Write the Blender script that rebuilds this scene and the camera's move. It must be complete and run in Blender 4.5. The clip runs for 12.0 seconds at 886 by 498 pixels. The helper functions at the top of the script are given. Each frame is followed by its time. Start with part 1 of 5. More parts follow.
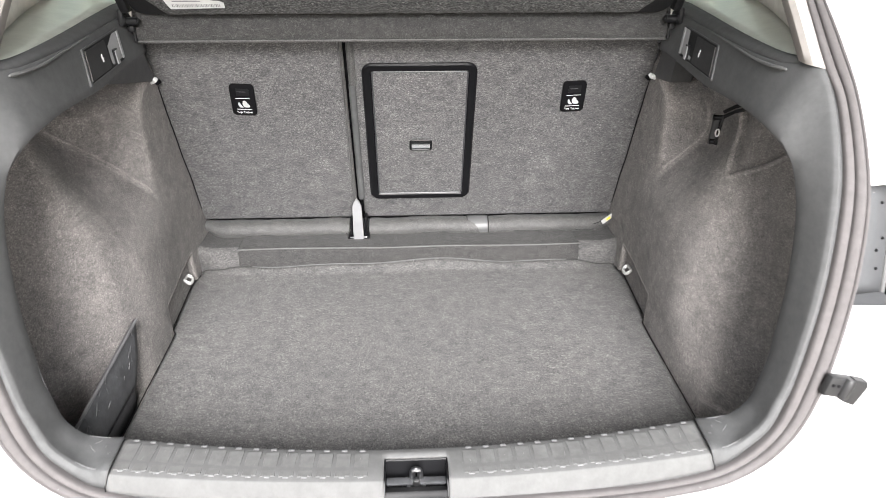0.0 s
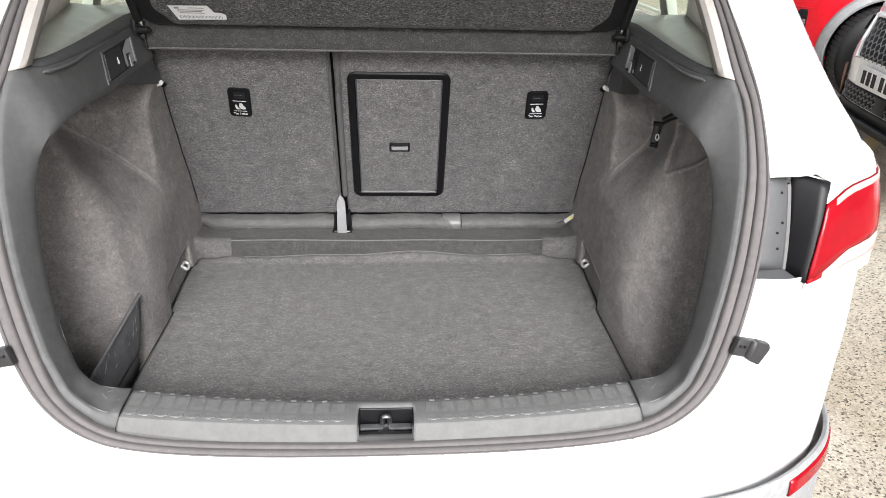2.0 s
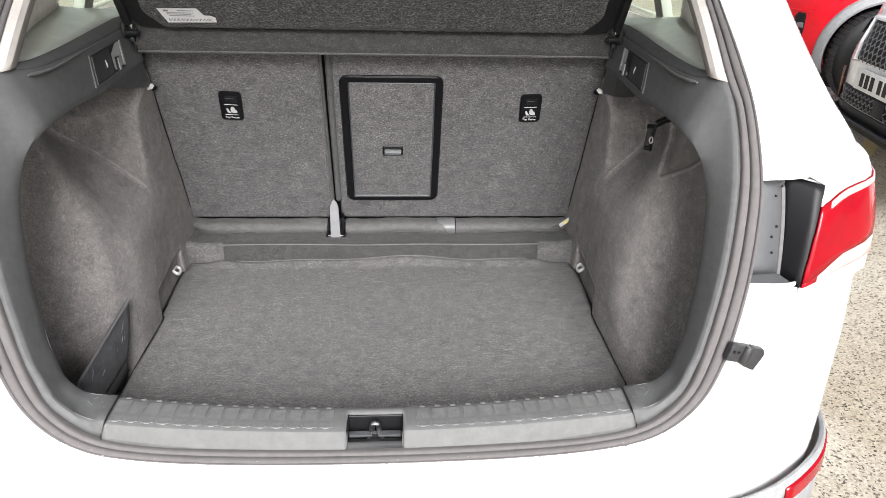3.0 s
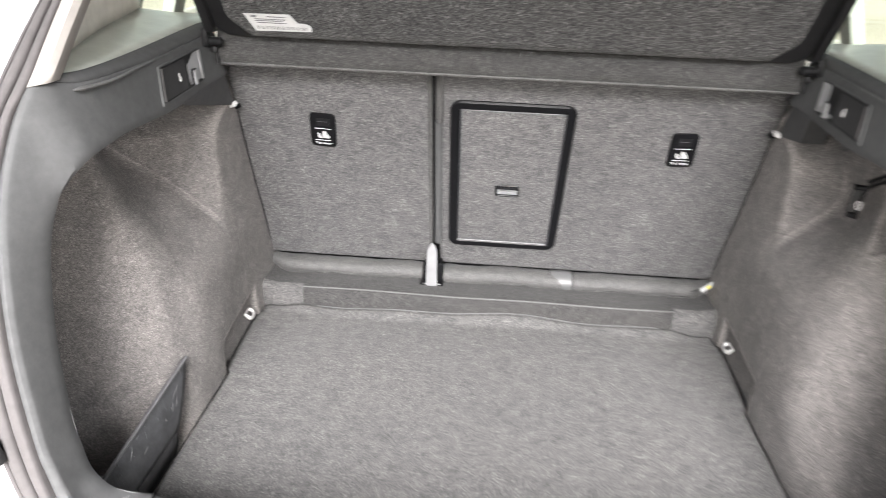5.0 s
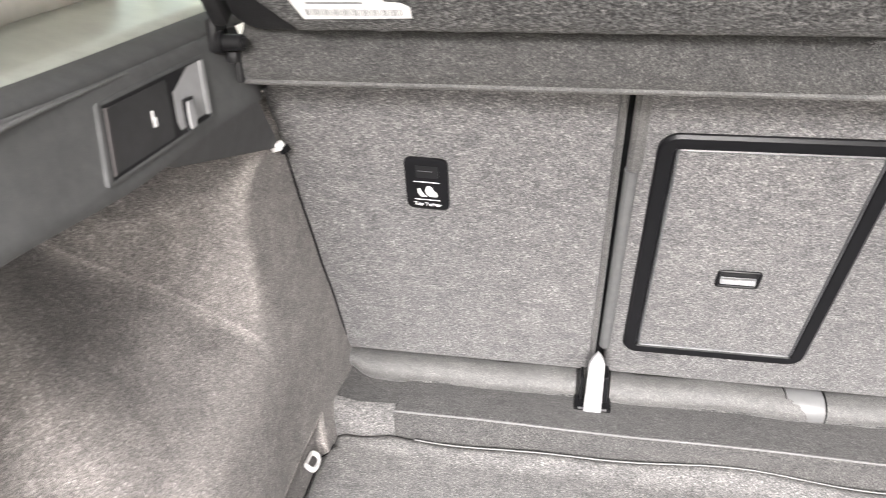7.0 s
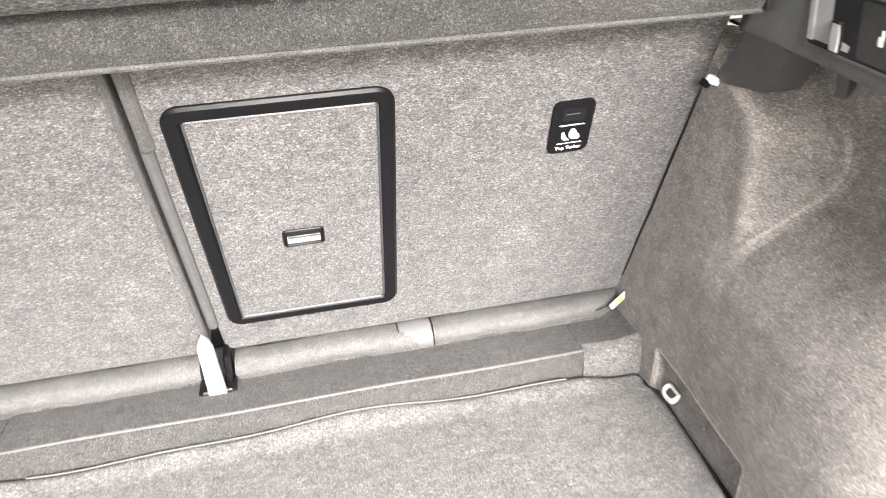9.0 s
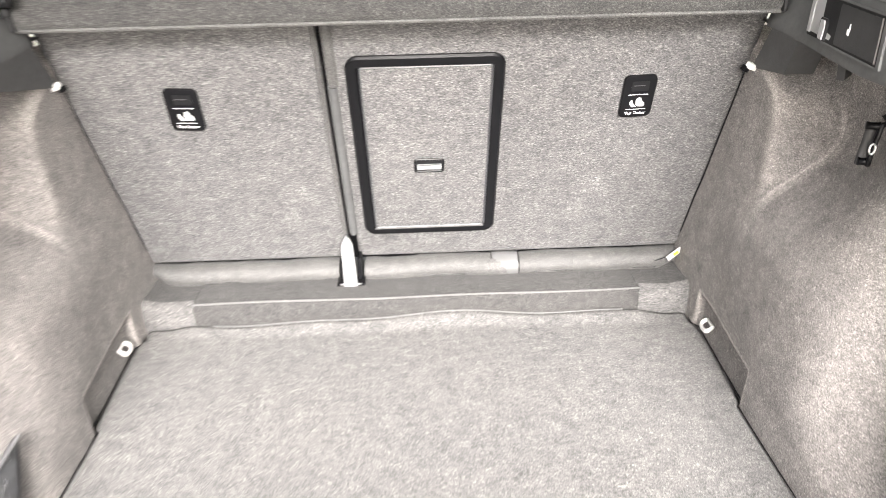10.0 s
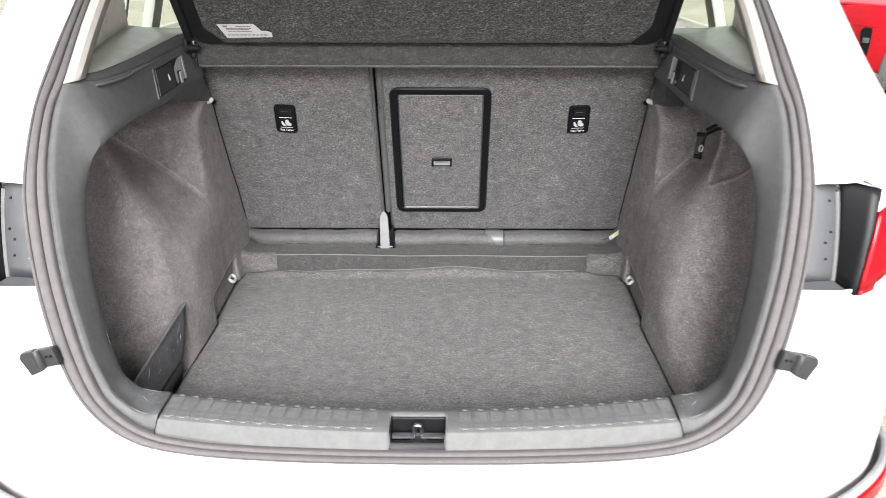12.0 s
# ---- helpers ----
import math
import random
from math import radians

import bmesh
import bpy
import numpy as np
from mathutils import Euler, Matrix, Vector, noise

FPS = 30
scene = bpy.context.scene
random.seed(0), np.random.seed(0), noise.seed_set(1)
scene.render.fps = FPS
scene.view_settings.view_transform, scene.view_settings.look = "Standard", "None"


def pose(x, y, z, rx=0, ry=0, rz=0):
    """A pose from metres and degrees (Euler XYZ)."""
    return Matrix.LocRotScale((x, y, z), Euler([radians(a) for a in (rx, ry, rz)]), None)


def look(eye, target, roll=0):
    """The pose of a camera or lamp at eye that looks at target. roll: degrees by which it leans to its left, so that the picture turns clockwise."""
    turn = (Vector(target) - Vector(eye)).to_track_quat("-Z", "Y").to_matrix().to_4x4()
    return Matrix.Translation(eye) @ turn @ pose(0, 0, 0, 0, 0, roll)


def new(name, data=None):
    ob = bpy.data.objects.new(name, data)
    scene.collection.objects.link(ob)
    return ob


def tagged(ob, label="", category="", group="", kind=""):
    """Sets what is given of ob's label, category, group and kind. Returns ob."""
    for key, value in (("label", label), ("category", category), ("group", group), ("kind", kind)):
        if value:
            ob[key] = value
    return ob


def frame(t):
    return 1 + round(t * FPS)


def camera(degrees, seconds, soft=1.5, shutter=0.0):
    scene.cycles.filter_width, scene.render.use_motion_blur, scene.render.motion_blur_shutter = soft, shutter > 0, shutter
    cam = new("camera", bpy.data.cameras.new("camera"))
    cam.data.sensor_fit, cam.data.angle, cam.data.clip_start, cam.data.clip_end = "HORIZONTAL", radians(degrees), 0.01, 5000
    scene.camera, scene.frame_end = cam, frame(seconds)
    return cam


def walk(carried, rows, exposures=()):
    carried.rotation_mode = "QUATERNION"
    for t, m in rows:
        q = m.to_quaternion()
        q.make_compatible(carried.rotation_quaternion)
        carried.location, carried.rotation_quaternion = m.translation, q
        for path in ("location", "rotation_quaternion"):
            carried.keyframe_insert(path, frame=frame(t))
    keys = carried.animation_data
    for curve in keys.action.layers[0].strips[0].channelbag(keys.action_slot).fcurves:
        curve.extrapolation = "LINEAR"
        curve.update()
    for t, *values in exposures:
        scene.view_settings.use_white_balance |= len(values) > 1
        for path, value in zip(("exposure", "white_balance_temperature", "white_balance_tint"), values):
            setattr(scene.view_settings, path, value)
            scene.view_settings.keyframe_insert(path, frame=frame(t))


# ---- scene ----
cam = camera(64.6, 12.0, soft=0.7, shutter=0.5)
PATH = [
    (0, (-0.003, -0.709, 1.443), (0.093, 1.075, 0.543), 0.2),
    (0.5, (-0.007, -0.797, 1.443), (0.105, 0.992, 0.556), 0.7),
    (1, (-0.01, -0.866, 1.459), (0.112, 0.928, 0.584), 1.2),
    (1.5, (0.002, -0.868, 1.457), (0.131, 0.934, 0.598), 1.5),
    (2, (0.016, -0.88, 1.459), (0.151, 0.924, 0.606), 1.6),
    (2.5, (0.02, -0.881, 1.454), (0.162, 0.927, 0.611), 1.7),
    (2.7, (0.028, -0.876, 1.454), (0.17, 0.932, 0.612), 1.5),
    (4.3, (0.039, -0.76, 1.453), (0.096, 1.052, 0.61), 3.4),
    (4.5, (0.025, -0.713, 1.449), (0.046, 1.103, 0.61), 3.0),
    (5, (-0.018, -0.58, 1.416), (-0.126, 1.245, 0.606), 2.4),
    (5.5, (-0.052, -0.424, 1.387), (-0.403, 1.366, 0.568), 2.3),
    (6, (-0.121, -0.24, 1.371), (-0.524, 1.529, 0.53), 1.2),
    (6.5, (-0.177, -0.078, 1.352), (-0.56, 1.704, 0.529), 0.1),
    (6.7, (-0.182, -0.047, 1.343), (-0.568, 1.732, 0.516), -0.4),
    (8.3, (-0.011, 0.063, 1.345), (0.14, 1.791, 0.349), -2.9),
    (8.5, (0.02, 0.047, 1.341), (0.252, 1.776, 0.364), -3.1),
    (9, (0.045, -0.003, 1.34), (0.385, 1.719, 0.381), -2.8),
    (9.5, (0.029, -0.164, 1.325), (0.271, 1.6, 0.413), -2.2),
    (10, (0.013, -0.314, 1.354), (0.068, 1.466, 0.443), -1.3),
    (10.5, (0.034, -0.501, 1.372), (-0.007, 1.294, 0.49), -0.7),
    (11, (0.031, -0.657, 1.394), (-0.04, 1.151, 0.542), -0.6),
    (11.5, (0.017, -0.791, 1.421), (-0.024, 1.034, 0.603), -0.2),
    (12, (0.049, -0.891, 1.431), (0.028, 0.949, 0.647), -0.0),
]
EXPOSURES = [(0.0, 1.36, 6450, 10), (1.0, 1.0, 6450, 10), (2.5, 0.84, 6400, 10), (4.3, 1.02, 6400, 10), (5.0, 1.5, 6450, 11), (5.5, 1.65, 6500, 11), (6.0, 1.72, 6500, 12), (6.5, 1.9, 6550, 12), (8.4, 2.25, 6700, 11), (9.0, 2.42, 6750, 11), (10.5, 2.35, 6750, 11), (11.2, 1.92, 6480, 10), (12.0, 1.08, 6380, 10)]
walk(cam, [(t, look(eye, target, roll)) for t, eye, target, roll in PATH], EXPOSURES)

# ---- world and light ----
world = bpy.data.worlds.new("overcast_sky")
scene.world = world
world.use_nodes = True
wn = world.node_tree
wn.nodes.clear()
sky = wn.nodes.new("ShaderNodeTexSky")
sky.sky_type, sky.sun_disc = "NISHITA", False
sky.sun_elevation, sky.sun_rotation = radians(33), radians(177)
sky.dust_density, sky.air_density = 4.0, 1.0
grey = wn.nodes.new("ShaderNodeHueSaturation")
grey.inputs["Saturation"].default_value = 0.22
back = wn.nodes.new("ShaderNodeBackground")
back.inputs["Strength"].default_value = 0.112
wout = wn.nodes.new("ShaderNodeOutputWorld")
wn.links.new(sky.outputs[0], grey.inputs["Color"])
wn.links.new(grey.outputs[0], back.inputs["Color"])
wn.links.new(back.outputs[0], wout.inputs["Surface"])

sun_data = bpy.data.lights.new("sun", "SUN")
sun_data.energy, sun_data.angle, sun_data.color = 4.8, radians(30), (1.0, 0.98, 0.965)
sun = new("sun", sun_data)
sun.matrix_world = look((0.24, -5.09, 3.31), (0, 0, 0))


# ---- materials ----
def mat(name):
    m = bpy.data.materials.new(name)
    m.use_nodes = True
    return m, m.node_tree, m.node_tree.nodes["Principled BSDF"]


def noise_node(nt, scale, detail=4.0, rough=0.6, stretch=(1, 1, 1), kind="Object"):
    co = nt.nodes.new("ShaderNodeTexCoord")
    mp = nt.nodes.new("ShaderNodeMapping")
    mp.inputs["Scale"].default_value = stretch
    n = nt.nodes.new("ShaderNodeTexNoise")
    n.inputs["Scale"].default_value, n.inputs["Detail"].default_value, n.inputs["Roughness"].default_value = scale, detail, rough
    nt.links.new(co.outputs[kind], mp.inputs["Vector"])
    nt.links.new(mp.outputs[0], n.inputs["Vector"])
    return n.outputs["Fac"]


def ramp(nt, fac, stops):
    r = nt.nodes.new("ShaderNodeValToRGB")
    while len(r.color_ramp.elements) < len(stops):
        r.color_ramp.elements.new(0.5)
    for e, (p, c) in zip(r.color_ramp.elements, stops):
        e.position, e.color = p, (*c, 1)
    nt.links.new(fac, r.inputs["Fac"])
    return r.outputs["Color"]


def mix(nt, fac, a, b, mode="MIX"):
    n = nt.nodes.new("ShaderNodeMix")
    n.data_type, n.blend_type = "RGBA", mode
    for key, value in ((0, fac), (6, a), (7, b)):
        if isinstance(value, (int, float)):
            n.inputs[key].default_value = value
        elif isinstance(value, tuple):
            n.inputs[key].default_value = (*value, 1)
        else:
            nt.links.new(value, n.inputs[key])
    return n.outputs[2]


def bump(nt, bsdf, height, strength, distance):
    b = nt.nodes.new("ShaderNodeBump")
    b.inputs["Strength"].default_value, b.inputs["Distance"].default_value = strength, distance
    nt.links.new(height, b.inputs["Height"])
    nt.links.new(b.outputs[0], bsdf.inputs["Normal"])


def carpet(name, dark, light, fine=520.0, blotch=26.0, stretch=(1, 1, 1), fleck=1.0, gloss=0.0, blotchy=0.3, streak=0.3):
    """Melange needle felt: dark and pale fibres in flecks of a few millimetres, with faint wear."""
    m, nt, p = mat(name)
    fibre = noise_node(nt, fine, 3.0, 0.75, stretch)
    co = nt.nodes.new("ShaderNodeTexCoord")
    mp = nt.nodes.new("ShaderNodeMapping")
    mp.inputs["Scale"].default_value = stretch
    tufts = nt.nodes.new("ShaderNodeTexVoronoi")
    tufts.inputs["Scale"].default_value = fine * 0.75
    nt.links.new(co.outputs["Object"], mp.inputs["Vector"])
    nt.links.new(mp.outputs[0], tufts.inputs["Vector"])
    split = nt.nodes.new("ShaderNodeSeparateColor")
    nt.links.new(tufts.outputs["Color"], split.inputs[0])
    clump = split.outputs[0]
    patch = noise_node(nt, blotch, 4.0, 0.75)
    wide = noise_node(nt, 5.0, 2.0, 0.5)
    mid = tuple(0.62 * a + 0.38 * b for a, b in zip(dark, light))
    col = ramp(nt, fibre, [(0.355, dark), (0.50, mid), (0.645, light)])
    col = mix(nt, fleck, col, ramp(nt, clump, [(0.0, (0.46, 0.46, 0.47)), (0.55, (0.92, 0.92, 0.92)), (0.85, (1.35, 1.34, 1.33)), (1.0, (2.1, 2.08, 2.05))]), "MULTIPLY")
    col = mix(nt, blotchy, col, ramp(nt, patch, [(0.32, (0.62, 0.62, 0.63)), (0.68, (1.36, 1.35, 1.33))]), "MULTIPLY")
    col = mix(nt, 0.25, col, ramp(nt, wide, [(0.3, (0.82, 0.82, 0.83)), (0.7, (1.18, 1.15, 1.12))]), "MULTIPLY")
    stain = noise_node(nt, 11.0, 6.0, 0.7)
    col = mix(nt, 0.7, col, ramp(nt, stain, [(0.62, (1.0, 1.0, 1.0)), (0.70, (0.62, 0.62, 0.63))]), "MULTIPLY")
    brushed = noise_node(nt, 95.0, 3.0, 0.65, (0.5 * stretch[0], 1, 1))
    col = mix(nt, streak, col, ramp(nt, brushed, [(0.34, (0.60, 0.60, 0.61)), (0.50, (1.0, 1.0, 1.0)), (0.66, (1.50, 1.48, 1.46))]), "MULTIPLY")
    nt.links.new(col, p.inputs["Base Color"])
    p.inputs["Roughness"].default_value = 1.0 - gloss
    p.inputs["Specular IOR Level"].default_value = 0.15 + gloss
    p.inputs["Sheen Weight"].default_value = 0.08
    p.inputs["Sheen Roughness"].default_value = 0.6
    add = nt.nodes.new("ShaderNodeMath")
    add.operation = "ADD"
    nt.links.new(fibre, add.inputs[0])
    nt.links.new(tufts.outputs["Distance"], add.inputs[1])
    bump(nt, p, add.outputs[0], 0.45, 0.0012)
    return m


def paler_ridges(m, low, high, gain):
    """Lightens the base colour where the surface is convex."""
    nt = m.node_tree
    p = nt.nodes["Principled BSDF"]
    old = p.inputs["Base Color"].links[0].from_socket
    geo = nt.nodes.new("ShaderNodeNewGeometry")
    # multiplies the colour by up to gain on convex parts
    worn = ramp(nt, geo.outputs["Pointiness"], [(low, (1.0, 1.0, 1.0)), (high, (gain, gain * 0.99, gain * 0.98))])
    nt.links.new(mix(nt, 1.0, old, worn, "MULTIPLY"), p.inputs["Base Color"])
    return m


def plastic(name, colour, rough=0.5, grain=900.0, depth=0.35, wear=0.25, spec=0.5, tint=(1.25, 1.25, 1.27)):
    m, nt, p = mat(name)
    g = noise_node(nt, grain, 2.0, 0.5)
    w = noise_node(nt, 9.0, 5.0, 0.7, (1, 1, 1))
    dust = noise_node(nt, 60.0, 4.0, 0.7)
    lightc = tuple(min(1.0, c * t) for c, t in zip(colour, tint))
    darkc = tuple(c * (1.85 - tint[0]) if tint[0] < 1.2 else c * 0.82 for c in colour)
    col = mix(nt, 0.75, ramp(nt, w, [(0.3, darkc), (0.7, lightc)]), ramp(nt, dust, [(0.35, darkc), (0.75, lightc)]), "MIX")
    nt.links.new(col, p.inputs["Base Color"])
    r = nt.nodes.new("ShaderNodeMapRange")
    r.inputs["To Min"].default_value, r.inputs["To Max"].default_value = max(0.03, rough - wear * 0.5), min(1.0, rough + wear * 0.5)
    nt.links.new(w, r.inputs["Value"])
    nt.links.new(r.outputs[0], p.inputs["Roughness"])
    p.inputs["Specular IOR Level"].default_value = spec
    bump(nt, p, g, depth, 0.0006)
    return m


def plain(name, colour, rough=0.5, metal=0.0, spec=0.5, coat=0.0):
    m, nt, p = mat(name)
    w = noise_node(nt, 30.0, 4.0, 0.65)
    nt.links.new(ramp(nt, w, [(0.3, tuple(c * 0.88 for c in colour)), (0.7, tuple(min(1.0, c * 1.08) for c in colour))]), p.inputs["Base Color"])
    p.inputs["Roughness"].default_value, p.inputs["Metallic"].default_value = rough, metal
    p.inputs["Specular IOR Level"].default_value, p.inputs["Coat Weight"].default_value = spec, coat
    return m


def tinted_glass(name, colour, gloss=0.06):
    m, nt, p = mat(name)
    nt.nodes.remove(p)
    tr, gl, mx = nt.nodes.new("ShaderNodeBsdfTransparent"), nt.nodes.new("ShaderNodeBsdfGlossy"), nt.nodes.new("ShaderNodeMixShader")
    tr.inputs["Color"].default_value = (*colour, 1)
    gl.inputs["Roughness"].default_value = 0.02
    mx.inputs["Fac"].default_value = gloss
    nt.links.new(tr.outputs[0], mx.inputs[1])
    nt.links.new(gl.outputs[0], mx.inputs[2])
    nt.links.new(mx.outputs[0], nt.nodes["Material Output"].inputs["Surface"])
    return m


FLOOR_CARPET = carpet("floor_carpet", (0.050, 0.0493, 0.0493), (0.172, 0.1685, 0.168), 700.0, 36.0, stretch=(0.6, 1, 1), fleck=0.46, blotchy=0.5, streak=0.24)
SIDE_CARPET = carpet("side_carpet", (0.104, 0.0978, 0.0940), (0.326, 0.307, 0.297), 720.0, 30.0, fleck=0.42, blotchy=0.5, streak=0.2)
paler_ridges(SIDE_CARPET, 0.500, 0.515, 1.55)
SEAT_CARPET = carpet("seat_carpet", (0.056, 0.0553, 0.0561), (0.186, 0.1828, 0.1858), 700.0, 34.0, stretch=(0.6, 1, 1), fleck=0.52, blotchy=0.5, streak=0.15)
ROLL_CARPET = carpet("roll_cloth", (0.032, 0.0315, 0.0315), (0.118, 0.116, 0.115), 900.0, 40.0, fleck=0.4, gloss=0.42)
PALE_EDGE = plastic("pale_edge_cloth", (0.105, 0.104, 0.103), 0.6, 700.0, 0.4)
FLAP_CARPET = carpet("flap_carpet", (0.026, 0.026, 0.026), (0.092, 0.091, 0.090), 800.0, 30.0, fleck=0.5)
FELT = carpet("felt", (0.013, 0.013, 0.013), (0.122, 0.122, 0.122), 480.0, 30.0, stretch=(0.6, 1, 1), fleck=0.55)
TRIM = plastic("trim_plastic", (0.099, 0.1000, 0.1020), 0.70, 1100.0, 0.30, 0.06, 0.32, (1.08, 1.08, 1.08))
# pale green base stands in for the window mirrored in the glossy ledge
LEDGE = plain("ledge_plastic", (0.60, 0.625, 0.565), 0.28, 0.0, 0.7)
LEDGE_CARPET = carpet("ledge_carpet", (0.020, 0.020, 0.020), (0.092, 0.090, 0.089), 680.0, 30.0, fleck=0.34)
GRIP = plastic("grip_plastic", (0.150, 0.150, 0.149), 0.62, 1100.0, 0.35, 0.05, 0.2, (1.12, 1.12, 1.12))
SILL = plastic("sill_plastic", (0.136, 0.136, 0.136), 0.7, 1100.0, 0.25, 0.05, 0.18, (1.05, 1.05, 1.05))
RUBBER = plastic("rubber_seal", (0.118, 0.110, 0.111), 0.78, 500.0, 0.15, 0.1, 0.2, (1.04, 1.04, 1.04))
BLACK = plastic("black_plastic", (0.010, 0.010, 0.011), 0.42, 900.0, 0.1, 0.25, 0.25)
GLOSS_BLACK = plain("gloss_black", (0.007, 0.007, 0.008), 0.30, 0.0, 0.16)
SHELF_RIM = plastic("shelf_rim", (0.016, 0.016, 0.017), 0.55, 700.0, 0.3, 0.25, 0.28)
PLATE_BLACK = plastic("divider_plastic", (0.042, 0.043, 0.045), 0.4, 300.0, 0.2, tint=(2.2, 2.2, 2.25))
BEAD = plain("water_bead", (0.20, 0.20, 0.20), 0.05, 0.0, 0.8)
TIP_GREY = plain("worn_tip", (0.175, 0.175, 0.178), 0.5)
LABEL_PAPER = plain("label_paper", (0.52, 0.52, 0.52), 0.6)
PALE_STRIP = plain("pale_plastic", (0.27, 0.27, 0.277), 0.4)
WHITE_PRINT = plain("white_print", (0.8, 0.8, 0.8), 0.5)
LABEL_INK = plain("label_ink", (0.16, 0.16, 0.165), 0.6)
BRIGHT_STEEL = plain("zinc_plate", (0.62, 0.615, 0.60), 0.4, 0.15)
STEEL = plain("steel", (0.62, 0.62, 0.63), 0.28, 1.0)
GREY_METAL = plain("mid_grey", (0.088, 0.090, 0.094), 0.42)
NICHE_GREY = plain("niche_grey", (0.30, 0.30, 0.305), 0.45)
SILVER_FABRIC = plain("silver_fabric", (0.12, 0.12, 0.122), 0.4)
PILLAR_GREY = plain("grey_green_pillar", (0.34, 0.37, 0.32), 0.6)
CREAM = plain("cream_trim", (0.40, 0.375, 0.355), 0.6)
BEIGE = plain("beige_trim", (0.84, 0.81, 0.76), 0.7)
BRACKET = plastic("bracket_plastic", (0.062, 0.0625, 0.0635), 0.5, 900.0, 0.3)
LID_GREY = plastic("lid_plastic", (0.036, 0.036, 0.037), 0.5, 900.0, 0.3, 0.1, 0.4)
LAMP_BLACK = plastic("lamp_black", (0.007, 0.007, 0.008), 0.5, 900.0, 0.1, 0.2, 0.25)
SCUFFED = plastic("scuffed_edge", (0.105, 0.105, 0.107), 0.5, 300.0, 0.3)
STOP_RUBBER = plastic("stop_rubber", (0.026, 0.026, 0.027), 0.45, 500.0, 0.2, 0.2, 0.35)
WHITE_PAINT = plain("white_paint", (0.80, 0.80, 0.805), 0.25, 0.0, 0.5, 1.0)
RED_PAINT = plain("red_paint", (0.50, 0.004, 0.012), 0.3, 0.0, 0.25, 0.2)
RED_LENS = plain("red_lens", (0.22, 0.002, 0.007), 0.14, 0.0, 0.16, 0.1)
CLEAR_LENS = plain("clear_lens", (0.60, 0.38, 0.35), 0.15, 0.0, 0.5, 0.6)
DEEP_RED = plain("deep_red_lens", (0.07, 0.002, 0.003), 0.12, 0.0, 0.6, 1.0)
YELLOW = plain("yellow_print", (0.75, 0.6, 0.05), 0.5)
CLAD = plastic("grey_cladding", (0.22, 0.225, 0.23), 0.55, 500.0, 0.3)
TYRE = plastic("tyre_rubber", (0.03, 0.03, 0.03), 0.75, 120.0, 0.5)
ALLOY = plain("alloy", (0.30, 0.30, 0.31), 0.35, 1.0)
BRIGHT_LINK = plain("bright_link", (0.16, 0.16, 0.165), 0.3, 0.5)
PLATE_WHITE = plain("plate_white", (0.75, 0.75, 0.74), 0.4)
DARK_GRILLE = plain("dark_grille", (0.010, 0.010, 0.011), 0.5, 0.0, 0.2)
GREEN_GLASS = tinted_glass("green_tinted_glass", (0.84, 0.93, 0.80))


# ---- building helpers ----
ORIGIN = {}


def thing(name, at, label, category, group="", kind=""):
    e = new(name)
    e.empty_display_size = 0.05
    e.location = at
    ORIGIN[e.name] = Vector(at)
    return tagged(e, label, category, group, kind)


def part(name, bm, material, parent, label="", smooth=35.0, thick=0.0):
    """One mesh, given in world coordinates, linked under a thing or a part."""
    at = ORIGIN[parent.name]
    bmesh.ops.translate(bm, verts=bm.verts, vec=-at)
    me = bpy.data.meshes.new(name)
    bm.to_mesh(me)
    bm.free()
    if smooth:
        me.polygons.foreach_set("use_smooth", [True] * len(me.polygons))
        me.set_sharp_from_angle(angle=radians(smooth))
    for m in (material if isinstance(material, (list, tuple)) else [material]):
        me.materials.append(m)
    ob = new(name, me)
    ob.parent = parent
    ORIGIN[ob.name] = at
    if thick:
        mod = ob.modifiers.new("thickness", "SOLIDIFY")
        mod.thickness, mod.offset = thick, -1.0
    return tagged(ob, label)


def solo(name, bm, material, label, category, kind="", smooth=35.0):
    me = bpy.data.meshes.new(name)
    bm.to_mesh(me)
    bm.free()
    if smooth:
        me.polygons.foreach_set("use_smooth", [True] * len(me.polygons))
        me.set_sharp_from_angle(angle=radians(smooth))
    me.materials.append(material)
    return tagged(new(name, me), label, category, "", kind)


def grid(rows, flip=False, closed=False):
    """A sheet through rows of points."""
    bm = bmesh.new()
    vs = [[bm.verts.new(p) for p in r] for r in rows]
    n = len(rows[0])
    for a, b in zip(vs, vs[1:]):
        for j in range(n if closed else n - 1):
            k = (j + 1) % n
            f = (a[j], a[k], b[k], b[j])
            bm.faces.new(f[::-1] if flip else f)
    return bm


def spline(pts, n):
    """n points evenly spread in the parameter of a smooth curve through pts."""
    pts = [Vector(p) for p in pts]
    ext = [2 * pts[0] - pts[1]] + pts + [2 * pts[-1] - pts[-2]]
    out = []
    for i in range(n):
        u = i / (n - 1) * (len(pts) - 1)
        k = min(int(u), len(pts) - 2)
        t = u - k
        a, b, c, d = ext[k:k + 4]
        out.append(0.5 * (2 * b + (c - a) * t + (2 * a - 5 * b + 4 * c - d) * t * t + (3 * b - a - 3 * c + d) * t ** 3))
    return out


